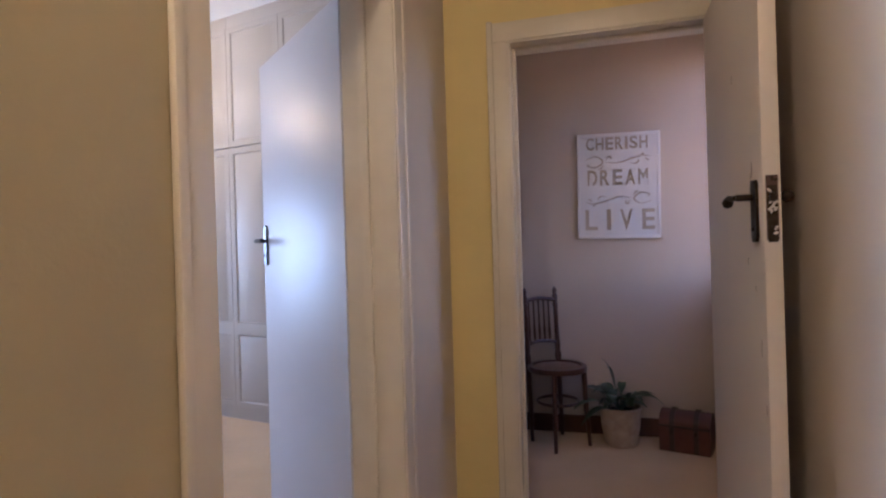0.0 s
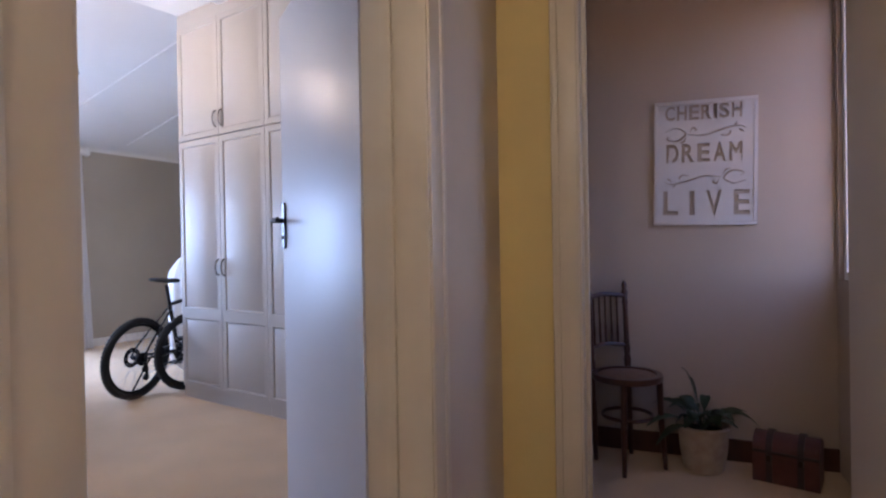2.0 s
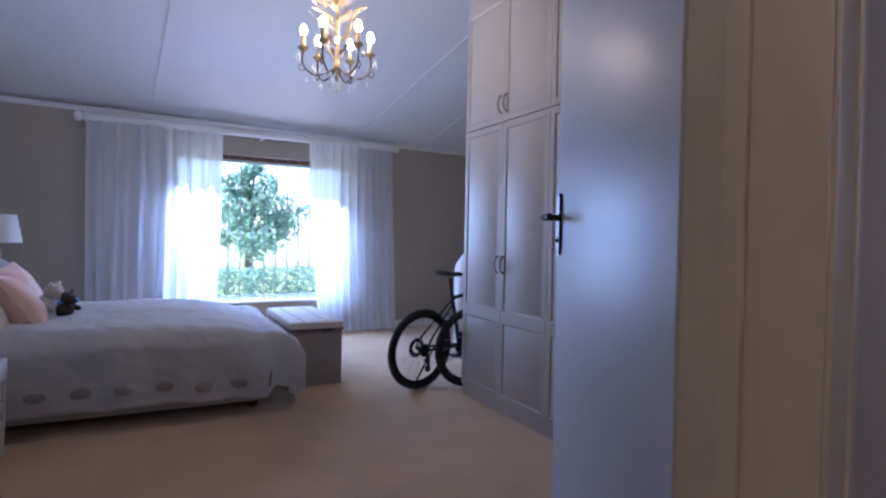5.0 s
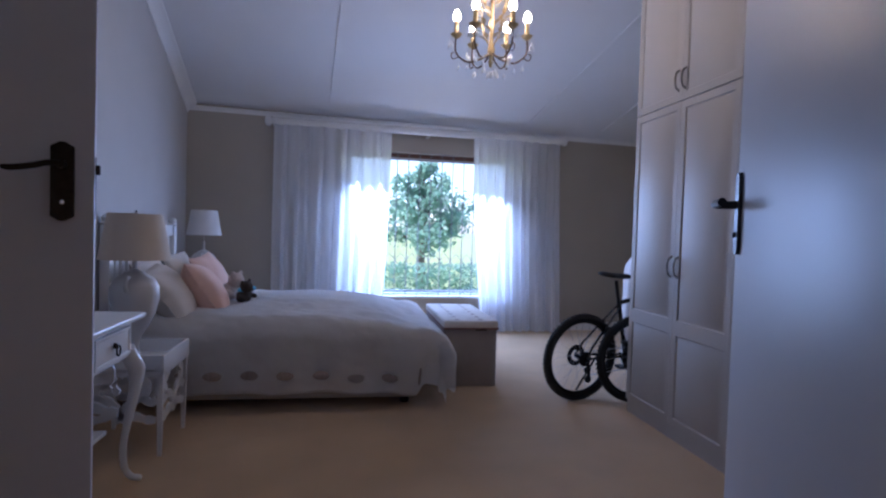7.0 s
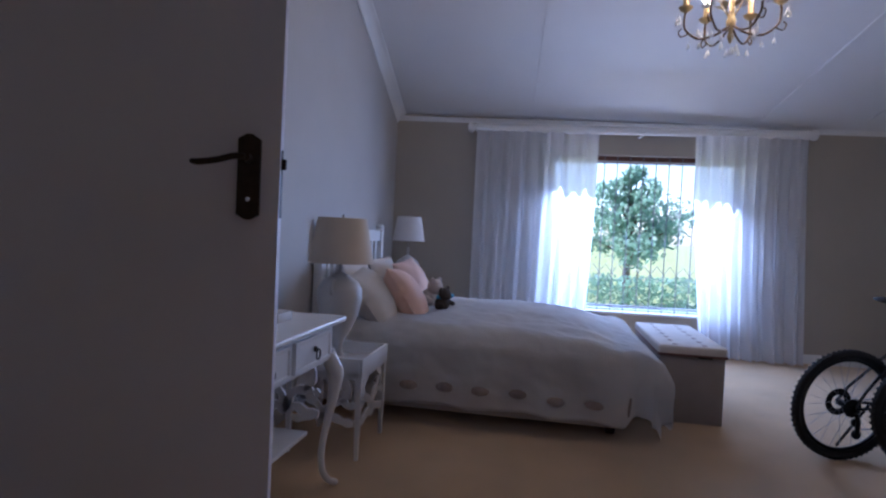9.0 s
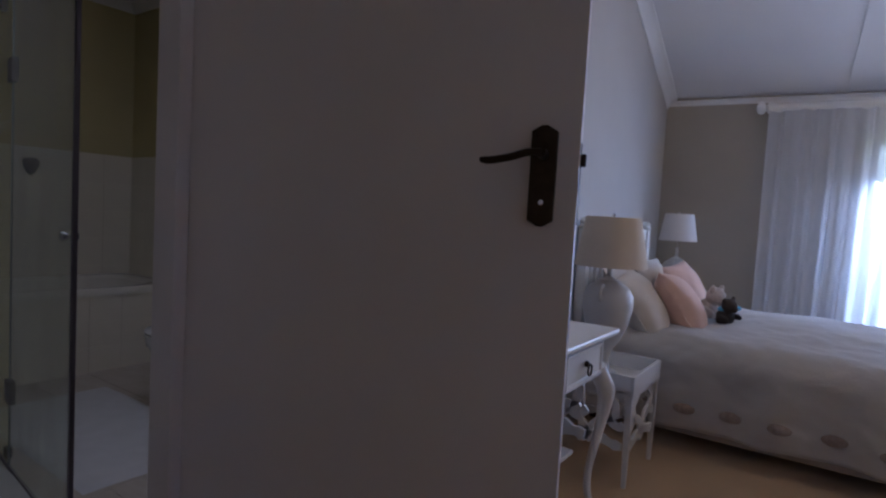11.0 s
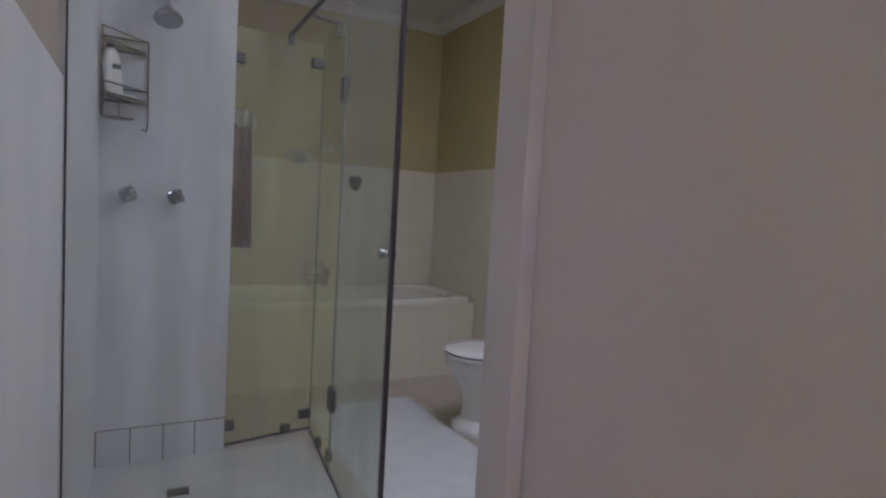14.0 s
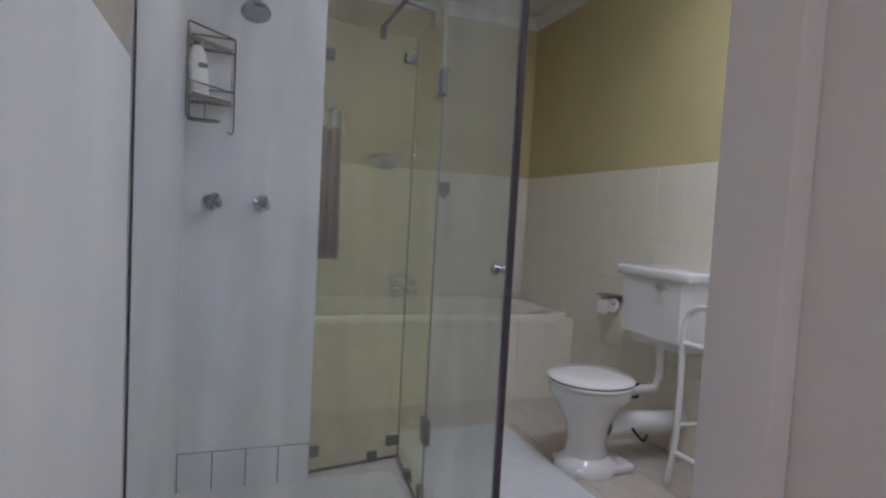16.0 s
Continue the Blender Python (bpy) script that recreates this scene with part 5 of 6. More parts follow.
# ---- bicycles ----
RUB = material("black_tyre_rubber", (0.012, 0.012, 0.013), 0.8, vary=0.2, scale=60, bump=0.4, bump_scale=160)
ALU = material("black_anodised_rim", (0.02, 0.02, 0.022), 0.35, 0.7, vary=0.1)
STEEL = material("dull_steel", (0.4, 0.4, 0.42), 0.35, 1.0, vary=0.1)
BPAINT = material("black_bike_paint", (0.015, 0.016, 0.02), 0.25, vary=0.1, coat=0.5)
WR = 0.305
def wheel(parent, c, turn=0.0):
    """Wheel in the local x-z plane."""
    m = Matrix.Translation(c) @ pose(0, 0, 0, 0, 0, turn)
    def ring(R, r, n=56, seg=8):
        bm = BM()
        add_tube(bm, [m @ Vector((R * math.cos(i * math.tau / n), 0, R * math.sin(i * math.tau / n))) for i in range(n)], r, seg, closed=True)
        return bm
    bm = ring(WR - 0.024, 0.024)
    for i in range(60):
        a = i * math.tau / 60
        for y in (-0.011, 0.011):
            add_box(bm, (-0.006, y - 0.006, -0.004), (0.006, y + 0.006, 0.004), 0, m @ pose((WR - 0.004) * math.cos(a), 0, (WR - 0.004) * math.sin(a), 0, -math.degrees(a) + 90))
    w = part("wheel", ring(WR - 0.055, 0.01), ALU, parent)
    part("tyre", bm, RUB, w, "knobbly black tyre")
    bm = BM()
    add_tube(bm, [m @ Vector((0, -0.045, 0)), m @ Vector((0, 0.045, 0))], 0.018, 12)
    part("hub", bm, ALU, w)
    for i in range(24):
        a = i * math.tau / 24
        b2 = a + (0.45 if i % 2 else -0.45)
        bm = BM()
        add_tube(bm, [m @ Vector((0.018 * math.cos(b2), 0.03 * (-1) ** i, 0.018 * math.sin(b2))), m @ Vector(((WR - 0.06) * math.cos(a), 0, (WR - 0.06) * math.sin(a)))], 0.0012, 4)
        part("spoke", bm, STEEL, w)
    return w
def bicycle(m, label):
    bk = thing("bicycle", label, "bicycle", m, "bicycles by the wardrobe")
    R, F, BB, ST_, HT_ = Vector((0, 0, WR)), Vector((1.0, 0, WR)), Vector((0.41, 0, 0.29)), Vector((0.3, 0, 0.68)), Vector((0.83, 0, 0.74))
    wheel(bk, R)
    wheel(bk, F, 12)
    bm = BM()
    for p, q, r in ((BB, ST_, 0.017), (ST_, HT_ + Vector((0, 0, 0.02)), 0.016), (BB, HT_ - Vector((-0.02, 0, 0.07)), 0.02), (HT_ + Vector((-0.02, 0, 0.05)), HT_ - Vector((-0.03, 0, 0.09)), 0.021)):
        add_tube(bm, [p, q], r, 10)
    for s in (-1, 1):
        add_tube(bm, [BB + Vector((0, s * 0.03, 0)), R + Vector((0.08, s * 0.055, 0.0)), R + Vector((0, s * 0.062, 0))], 0.009, 8)
        add_tube(bm, [ST_ + Vector((0, s * 0.02, -0.03)), R + Vector((0.06, s * 0.055, 0.09)), R + Vector((0, s * 0.062, 0))], 0.008, 8)
    part("frame", bm, BPAINT, bk)
    bm = BM()
    for s in (-1, 1):
        add_tube(bm, [HT_ + Vector((0.035, s * 0.05, -0.1)), F + Vector((0, s * 0.055, 0))], 0.014, 8)
    add_tube(bm, [HT_ + Vector((0.035, -0.05, -0.1)), HT_ + Vector((0.035, 0.05, -0.1))], 0.014, 8)
    part("fork", bm, BPAINT, bk)
    bm = BM()
    add_tube(bm, [ST_, ST_ + Vector((-0.04, 0, 0.16))], 0.0135, 10)
    part("seat_post", bm, ALU, bk)
    sd = ST_ + Vector((-0.05, 0, 0.175))
    bm = BM()
    def sad(u, v):
        t, a = u, v * math.tau
        w = 0.075 * (1 - t) ** 0.8 + 0.018 + 0.006 * math.sin(t * 9)
        x = -0.12 + 0.26 * t
        end = min(1, 8 * t, 10 * (1 - t)) ** 0.5
        return Vector((sd.x + x, math.cos(a) * w * end, sd.z + 0.01 + 0.02 * (1 - t) ** 2 + math.sin(a) * 0.022 * end * (1 if math.sin(a) > 0 else 0.6)))
    add_grid(bm, sad, 14, 16)
    bmesh.ops.remove_doubles(bm, verts=bm.verts, dist=0.0006)
    bmesh.ops.recalc_face_normals(bm, faces=bm.faces)
    part("saddle", bm, RUB, bk, "slim black saddle", smooth=180)
    bm = BM()
    add_tube(bm, [HT_ + Vector((-0.02, 0, 0.05)), HT_ + Vector((0.03, 0, 0.1))], 0.013, 8)
    add_tube(bm, bez([HT_ + Vector((-0.0, -0.31, 0.13)), HT_ + Vector((0.03, -0.12, 0.11)), HT_ + Vector((0.03, 0.12, 0.11)), HT_ + Vector((-0.0, 0.31, 0.13))], 6), 0.011, 8)
    bar = part("handlebar", bm, ALU, bk)
    for s in (-1, 1):
        bm = BM()
        add_tube(bm, [HT_ + Vector((0.004, s * 0.22, 0.123)), HT_ + Vector((-0.0, s * 0.31, 0.131))], 0.016, 10)
        part("grip", bm, RUB, bar)
    for k, (r, y) in enumerate(((0.05, -0.05), (0.042, -0.045), (0.034, -0.04))):
        bm = BM()
        add_lathe(bm, [(r * 0.5, 0), (r, 0), (r, 0.002), (r * 0.5, 0.002)], 22, pose(R.x, y, R.z, 90))
        part("sprocket", bm, ALU, bk)
    bm = BM()
    add_lathe(bm, [(0.02, 0), (0.078, 0), (0.078, 0.003), (0.02, 0.003)], 28, pose(BB.x, -0.05, BB.z, 90))
    ring = part("chainring", bm, ALU, bk)
    for s in (-1, 1):
        bm = BM()
        e = BB + Vector((0.10 * s, s * 0.075, -0.13 * s))
        add_tube(bm, [BB + Vector((0, s * 0.06, 0)), e], 0.011, 8)
        crank = part("crank", bm, ALU, bk)
        bm = BM()
        add_box(bm, (e.x - 0.04, e.y + s * 0.01 - 0.0, e.z - 0.01), (e.x + 0.04, e.y + s * 0.09, e.z + 0.01), 0.004)
        part("pedal", bm, RUB, crank)
    bm = BM()
    add_tube(bm, [R + Vector((0, -0.045, 0.048)), BB + Vector((0, -0.05, 0.078))], 0.0035, 5)
    add_tube(bm, [R + Vector((0.03, -0.045, -0.12)), BB + Vector((0, -0.05, -0.078))], 0.0035, 5)
    part("chain", bm, STEEL, bk)
    bm = BM()
    add_tube(bm, [R + Vector((0.005, -0.07, -0.02)), R + Vector((0.02, -0.075, -0.06)), R + Vector((0.025, -0.07, -0.13))], 0.012, 8)
    add_lathe(bm, [(0, -0.006), (0.025, -0.006), (0.025, 0.006), (0, 0.006)], 14, pose(R.x + 0.02, -0.06, R.z - 0.075, 90))
    add_lathe(bm, [(0, -0.006), (0.025, -0.006), (0.025, 0.006), (0, 0.006)], 14, pose(R.x + 0.03, -0.06, R.z - 0.14, 90))
    part("derailleur", bm, ALU, bk, "dark rear derailleur with jockey wheels")
    bm = BM()
    add_lathe(bm, [(0.04, 0), (0.075, 0), (0.075, 0.002), (0.04, 0.002)], 24, pose(R.x, 0.05, R.z, 90))
    part("brake_disc", bm, ALU, bk)
    bm = BM()
    add_tube(bm, [(0.2, 0.06, 0.29), (0.12, 0.16, 0.005)], 0.008, 6)
    part("kickstand", bm, ALU, bk)
    return bk
bike = bicycle(pose(-4.2, 2.605, 0, 4, 0, 106), "black mountain bicycle parked beside the wardrobes")
copy_thing(bike, pose(-4.13, 2.99, 0, 2, 0, 97))
SACK = material("white_sack_cloth", (0.72, 0.72, 0.74), 0.9, vary=0.05, scale=5, bump=0.4, bump_scale=40)
bm = BM()
def sack(u, v):
    a = u * math.tau
    r = (0.17 + 0.02 * math.sin(3 * a + v * 4) + 0.012 * math.sin(7 * a)) * min(1, 6 * v + 0.35, (1.02 - v) ** 0.5 * 2.4)
    return Vector((-4.78 + r * math.cos(a), 3.42 + r * math.sin(a), 1.06 * v))
add_grid(bm, sack, 36, 22)
bmesh.ops.remove_doubles(bm, verts=bm.verts, dist=0.0008)
solid("laundry_sack", bm, SACK, "tall white cloth laundry sack behind the bicycles", "laundry sack", ONE, "", 180)

# ---- garden outside ----
GRASS = material("sunlit_lawn", (0.16, 0.22, 0.06), 0.9, scale=0.8, second=(0.22, 0.22, 0.1), bump=0.5, bump_scale=40, fine=0.4, fine_scale=60)
PAVE = material("pale_paving", (0.5, 0.47, 0.42), 0.9, vary=0.1, scale=3, bump=0.3, bump_scale=30)
bm = BM()
add_grid(bm, lambda u, v: Vector((-7.09 - 500 * u, -250 + 500 * v, -0.3)), 2, 2)
struct("ground_lawn", bm, GRASS, "sunlit lawn reaching to the horizon")
bm = BM()
add_box(bm, (-9.2, -6, -0.34), (-7.1, 12, -0.27), 0.01)
struct("pavement_garden", bm, PAVE, "pale paving along the house")
HEDGE = material("clipped_hedge_leaf", (0.11, 0.2, 0.10), 0.6, scale=6, second=(0.08, 0.15, 0.08))
TREEL = material("tree_leaf", (0.12, 0.2, 0.12), 0.5, scale=3, second=(0.09, 0.16, 0.10))
BARK = material("grey_bark", (0.14, 0.11, 0.08), 0.9, vary=0.25, scale=14, bump=0.6, bump_scale=30)
for leafy in (HEDGE, TREEL):   # thin leaves pass part of the sunlight on
    nt = leafy.node_tree
    tl, mx_ = nt.nodes.new("ShaderNodeBsdfTranslucent"), nt.nodes.new("ShaderNodeMixShader")
    tl.inputs[0].default_value = (0.30, 0.50, 0.38, 1)
    mx_.inputs[0].default_value = 0.5
    nt.links.new(nt.nodes["Principled BSDF"].outputs[0], mx_.inputs[1])
    nt.links.new(tl.outputs[0], mx_.inputs[2])
    nt.links.new(mx_.outputs[0], nt.nodes["Material Output"].inputs[0])
def leaves(points, size, rnd):
    vs, fs = [], []
    for p in points:
        d = Vector((rnd.gauss(0, 1), rnd.gauss(0, 1), rnd.gauss(0, 1))).normalized()
        s = d.orthogonal().normalized()
        k = size * rnd.uniform(0.6, 1.3)
        n = len(vs)
        vs += [p - d * k, p + s * k * 0.45, p + d * k, p - s * k * 0.45]
        fs.append((n, n + 1, n + 2, n + 3))
    me = bpy.data.meshes.new("leaves")
    me.from_pydata([tuple(v) for v in vs], [], fs)
    return me
rnd = random.Random(11)
pts = [Vector((-10 - rnd.uniform(0, 0.7), rnd.uniform(-4, 9), -0.3 + 0.88 * rnd.random() ** 0.6)) for _ in range(14000)]
hd = new("hedge", leaves(pts, 0.045, rnd))
hd.data.materials.append(HEDGE)
tagged(hd, "low clipped green hedge across the garden", "hedge", kind="stuff")
def tree(x, y, h, spread, n, seed):
    rnd = random.Random(seed)
    root = thing("tree", "leafy garden tree seen through the window", "tree", pose(x, y, -0.3), "garden trees")
    bm = BM()
    top = Vector((0.1, 0.05, h * 0.62))
    add_tube(bm, bez([(0, 0, 0), (0.03, -0.02, h * 0.3), top], 6), [0.11 - 0.006 * i for i in range(13)], 10)
    centres = []
    for i in range(15):
        a, z = i * 2.4, h * (0.33 + 0.6 * i / 15)
        rr = spread * (1.12 - 1.0 * i / 15) * rnd.uniform(0.55, 1.1)
        e = Vector((rr * math.cos(a), rr * math.sin(a), z + 0.12 * h))
        s = Vector((0.04, 0, min(z * 0.85, h * 0.6)))
        add_tube(bm, bez([s, (s + e) / 2 + Vector((0, 0, 0.08)), e], 5), [0.04 - 0.003 * k for k in range(11)], 6)
        centres += [(e, rr * 0.3 + 0.13), ((s + e) / 2 + Vector((0, 0, 0.1)), rr * 0.25 + 0.1)]
    part("trunk", bm, BARK, root)
    pts = []
    for _ in range(n):
        c, r = rnd.choice(centres)
        v = Vector((rnd.gauss(0, 1), rnd.gauss(0, 1), rnd.gauss(0, 0.8))).normalized() * r * rnd.random() ** 0.4
        pts.append(c + v)
    cr = new("crown", leaves(pts, 0.07, rnd))
    cr.data.materials.append(TREEL)
    cr.parent = root
    return root
tree(-14, 2.75, 2.95, 1.5, 5200, 4)
tree(-22, -1.0, 3.4, 1.7, 4200, 9)

# ---- bathroom ----
# tile courses on the walls: dado to 1.47 m, full height on the shower wall
def tile_sheet(parent, origin, ux, nrm, width, z0, z1, tw, th, g=0.0004, mat=None):
    """Separate tiles with recessed joints on a wall; ux along the wall, nrm out of it."""
    ux, nrm, origin = Vector(ux), Vector(nrm), Vector(origin)
    nx_, nz_ = max(1, round(width / tw)), max(1, round((z1 - z0) / th))
    tw, th = width / nx_, (z1 - z0) / nz_
    t, ch_ = 0.004, 0.0006
    bm = BM()
    a = [(g, 0, g), (tw - g, 0, g), (tw - g, 0, th - g), (g, 0, th - g)]
    c = [(g, t - ch_, g), (tw - g, t - ch_, g), (tw - g, t - ch_, th - g), (g, t - ch_, th - g)]
    d = [(g + ch_, t, g + ch_), (tw - g - ch_, t, g + ch_), (tw - g - ch_, t, th - g - ch_), (g + ch_, t, th - g - ch_)]
    va, vc, vd = [[bm.verts.new(ux * p[0] + nrm * p[1] + Vector((0, 0, p[2]))) for p in q] for q in (a, c, d)]
    for p, q in ((va, vc), (vc, vd)):
        for i in range(4):
            bm.faces.new((p[i], p[(i + 1) % 4], q[(i + 1) % 4], q[i]))
    bm.faces.new(vd)
    bmesh.ops.recalc_face_normals(bm, faces=bm.faces)
    if bm.faces[-1].normal.dot(nrm) < 0:
        bmesh.ops.reverse_faces(bm, faces=bm.faces)
    me = bpy.data.meshes.new("tile")
    bm.to_mesh(me), bm.free()
    me.materials.append(mat or TILE)
    for i in range(nx_):
        for k in range(nz_):
            o = new("tile", me)
            o.parent = parent
            o.matrix_world = Matrix.Translation(origin + ux * (i * tw) + Vector((0, 0, z0 + k * th)))
            o.matrix_parent_inverse = parent.matrix_world.inverted()

PGROUT = material("pale_grout", (0.64, 0.61, 0.54), 0.8, vary=0.05, scale=10)
def dado(name, lo, hi, label, grout=PGROUT):
    bm = BM()
    add_box(bm, lo, hi)
    return struct(name, bm, grout, label)
e = 0.004
DADO = 1.47
d1 = dado("wall_dado_south", (-3.25, -3.88, 0), (EX, -3.88 + e, DADO), "white tiled dado on the bathroom wall")
tile_sheet(d1, (-3.246, -3.88 + e, 0), (1, 0, 0), (0, 1, 0), 2.3, 0, DADO, 0.2, 0.2)
d2 = dado("wall_dado_west", (-3.25, -3.876, 0), (-3.25 + e, -0.55, DADO), "white tiled dado on the bathroom wall")
tile_sheet(d2, (-3.25 + e, -3.868, 0), (0, 1, 0), (1, 0, 0), 3.3, 0, DADO, 0.2, 0.2)
bm = BM()
add_box(bm, (EX - 0.012, -1.085, 0), (EX + 0.017, -0.316, 1.39), 0.003)
struct("wall_dado_east", bm, SMOOTHW, "smooth white wall panel beside the shower")
bm = BM()
add_box(bm, (EX - 0.012, -2.31, 0), (EX, -1.09, 2.45))
struct("wall_shower_side", bm, SMOOTHW, "white tiled side of the shower")
row0 = dado("wall_shower_skirt", (-1.44, -2.31, 0), (EX - 0.013, -2.306, 0.165), "row of square white tiles at the shower's foot", material("grimy_grout", (0.17, 0.165, 0.16), 0.9, vary=0.3, scale=14))
tile_sheet(row0, (-1.44, -2.306, 0), (1, 0, 0), (0, 1, 0), 0.505, 0, 0.165, 0.135, 0.165, 0.0026, SMOOTHW)

# floor tiles
fl = bpy.data.objects["floor_bathroom"]
bm = BM()
T = 0.31
add_box(bm, (0.0015, 0.0015, -0.006), (T - 0.0015, T - 0.0015, 0.0), 0.001, seg=1)
tme = bpy.data.meshes.new("floor_tile")
bm.to_mesh(tme), bm.free()
tme.materials.append(FTILE)
for i in range(8):
    for k in range(11):
        o = new("floor_tile", tme)
        o.parent = fl
        o.matrix_world = Matrix.Translation((-3.24 + i * T, -3.95 + k * T, 0))
STRAY = material("shower_tray_mosaic", (0.6, 0.6, 0.57), 0.35, vary=0.08, scale=6, bump=0.05, bump_scale=30)
bm = BM()
add_box(bm, (-1.80, -2.305, 0.0), (EX - 0.012, -1.1, 0.012), 0.003)
struct("floor_shower", bm, STRAY, "pale tiled shower floor")
bm = BM()
add_box(bm, (-1.27, -2.0, 0.012), (-1.19, -1.94, 0.017), 0.002)
solid("shower_drain", bm, IRON, "small dark square drain in the shower floor", "drain")

# shower enclosure
DULLC = material("limescaled_chrome", (0.40, 0.41, 0.43), 0.24, 1.0, vary=0.2, scale=70)
SGLASS = glass("shower_glass", (0.94, 0.95, 0.79), 0.03, 0.045, 0.05)
FGLASS = glass("filmed_shower_glass", (0.965, 0.972, 0.97), 0.05, 0.03, 0.10)
PA, PB, PC, PD, PE = (-1.445, -2.37), (-1.868, -2.445), (-1.815, -1.93), (-1.722, -1.135), (-0.934, -1.10)
sh = thing("shower_enclosure", "frameless glass shower enclosure with hinged door", "shower enclosure")
def pane(name, p, q, z0, z1, label, gm=SGLASS):
    d = Vector((q[0] - p[0], q[1] - p[1], 0))
    ang = math.degrees(math.atan2(d.y, d.x))
    bm = BM()
    add_box(bm, (0.003, -0.004, z0), (d.length - 0.003, 0.004, z1), 0.0, pose(p[0], p[1], 0, 0, 0, ang))
    ob = part(name, bm, gm, sh, label, smooth=0)
    ob.visible_shadow = False
    return ob, ang, d.length
pane("glass_panel", PA, PB, 0.02, 1.93, "fixed clear glass panel")
pane("glass_panel", PB, PC, 0.02, 1.93, "fixed clear glass panel")
DGLASS = glass("door_glass", (0.93, 0.955, 0.92), 0.03, 0.045, 0.08)
gd, gang, glen = pane("glass_door", PC, PD, 0.03, 1.93, "hinged clear glass door", DGLASS)
pane("glass_panel", PD, PE, 0.02, 1.93, "fixed glass panel filmed with dried water", FGLASS)
MET_ = material("tarnished_channel", (0.16, 0.15, 0.15), 0.5, 0.4, vary=0.4, scale=14)
SEAL = material("dark_door_seal", (0.085, 0.07, 0.085), 0.4, vary=0.1)
bm = BM()
add_box(bm, (glen - 0.010, -0.008, 0.03), (glen + 0.012, 0.006, 1.93), 0.003, pose(PC[0], PC[1], 0, 0, 0, gang))
part("door_seal", bm, SEAL, gd, "dark magnetic door seal")
EDGEG = material("green_glass_edge", (0.16, 0.22, 0.2), 0.3, vary=0.1)
for p in (PB, PC):
    bm = BM()
    add_box(bm, (p[0] - 0.003, p[1] - 0.003, 0.02), (p[0] + 0.003, p[1] + 0.003, 1.93))
    part("glass_edge", bm, EDGEG, sh, "green polished glass edge")
bm = BM()
add_box(bm, (PE[0] - 0.003, PE[1] - 0.005, 0.0), (PE[0] + 0.001, PE[1] + 0.005, 1.93), 0.001)
part("wall_channel", bm, MET_, sh, "dark wall channel")
MET = material("brushed_clamp", (0.10, 0.097, 0.09), 0.6, 0.6, vary=0.1)
def clamp(x, y, z, ang, w=0.045, h=0.045):
    bm = BM()
    add_box(bm, (-w / 2, -0.012, -h / 2), (w / 2, 0.012, h / 2), 0.003, pose(x, y, z, 0, 0, ang))
    part("clamp", bm, MET, sh)
for z in (0.1, 1.79):
    clamp(PA[0] - 0.02, PA[1], z, 10)
for z in (0.09, 1.84):
    clamp(PB[0] + 0.03, PB[1] + 0.006, z, 10, 0.06)
clamp(-1.74, -2.425, 0.03, 10)
clamp(-1.845, -2.2, 0.03, 84)
clamp(-1.85, -2.05, 0.03, 84)
for z in (0.33, 1.63):
    clamp(PC[0], PC[1], z, 84, 0.075, 0.095)
bm = BM()
m = pose(PC[0], PC[1], 1.018, 0, 0, gang)
for s in (-1, 1):
    add_lathe(bm, [(0.009, 0.004), (0.009, 0.009), (0.014, 0.012), (0.014, 0.022), (0.011, 0.025), (0, 0.025)], 16, m @ pose(glen - 0.055, 0, 0, 90 * s))
part("door_knob", bm, DULLC, gd, "round dull steel knob")
bm = BM()
add_tube(bm, [(-1.70, -2.42, 1.95), (-1.69, -1.125, 1.95)], 0.010, 10)
add_tube(bm, [(-1.845, -2.14, 1.955), (-1.697, -2.09, 1.955)], 0.009, 10)
for p in ((-1.848, -2.14), (-1.70, -2.418), (-1.69, -1.133)):
    add_box(bm, (p[0] - 0.012, p[1] - 0.012, 1.9), (p[0] + 0.012, p[1] + 0.012, 1.96), 0.003)
part("brace_bar", bm, MET, sh, "dull steel stabiliser bar")
bm = BM()
add_tube(bm, [(PA[0], PA[1], 0.012), (PB[0], PB[1], 0.012), (PC[0], PC[1], 0.012), (-1.75, -1.3, 0.012)], 0.008, 4)
part("sill_seal", bm, SEAL, sh, "grimy sealant line")

# taps, shower head, caddy
def tap(x):
    tp = thing("shower_tap", "chrome cross-head shower tap", "tap", pose(x, -2.31, 1.152), "shower taps")
    bm = BM()
    add_lathe(bm, [(0.031, 0), (0.029, 0.007), (0.018, 0.014), (0.016, 0.04), (0, 0.04)], 20, pose(0, 0, 0, -90))
    part("flange", bm, DULLC, tp)
    bm = BM()
    for k in range(4):
        a = k * math.pi / 2 + 0.4
        add_tube(bm, [(0, 0.045, 0), (0.034 * math.cos(a), 0.045, 0.034 * math.sin(a))], [0.010, 0.012], 8)
    add_lathe(bm, [(0.02, 0.03), (0.023, 0.05), (0.014, 0.06), (0, 0.061)], 16, pose(0, 0, 0, -90))
    part("cross_head", bm, DULLC, tp)
tap(-1.038)
tap(-1.213)
hd2 = thing("shower_rose", "round chrome shower head on a short arm", "shower head", pose(-1.165, -2.31, 1.95))
bm = BM()
add_tube(bm, bez([(0, 0, 0), (0, 0.05, 0.01), (0, 0.1, -0.02), (0, 0.125, -0.06)], 6), 0.009, 10)
part("arm", bm, CHROME, hd2)
bm = BM()
add_lathe(bm, [(0.014, 0.06), (0.02, 0.035), (0.05, 0.01), (0.054, -0.004), (0.046, -0.012), (0, -0.01)], 24, pose(0, 0.14, -0.105, 25))
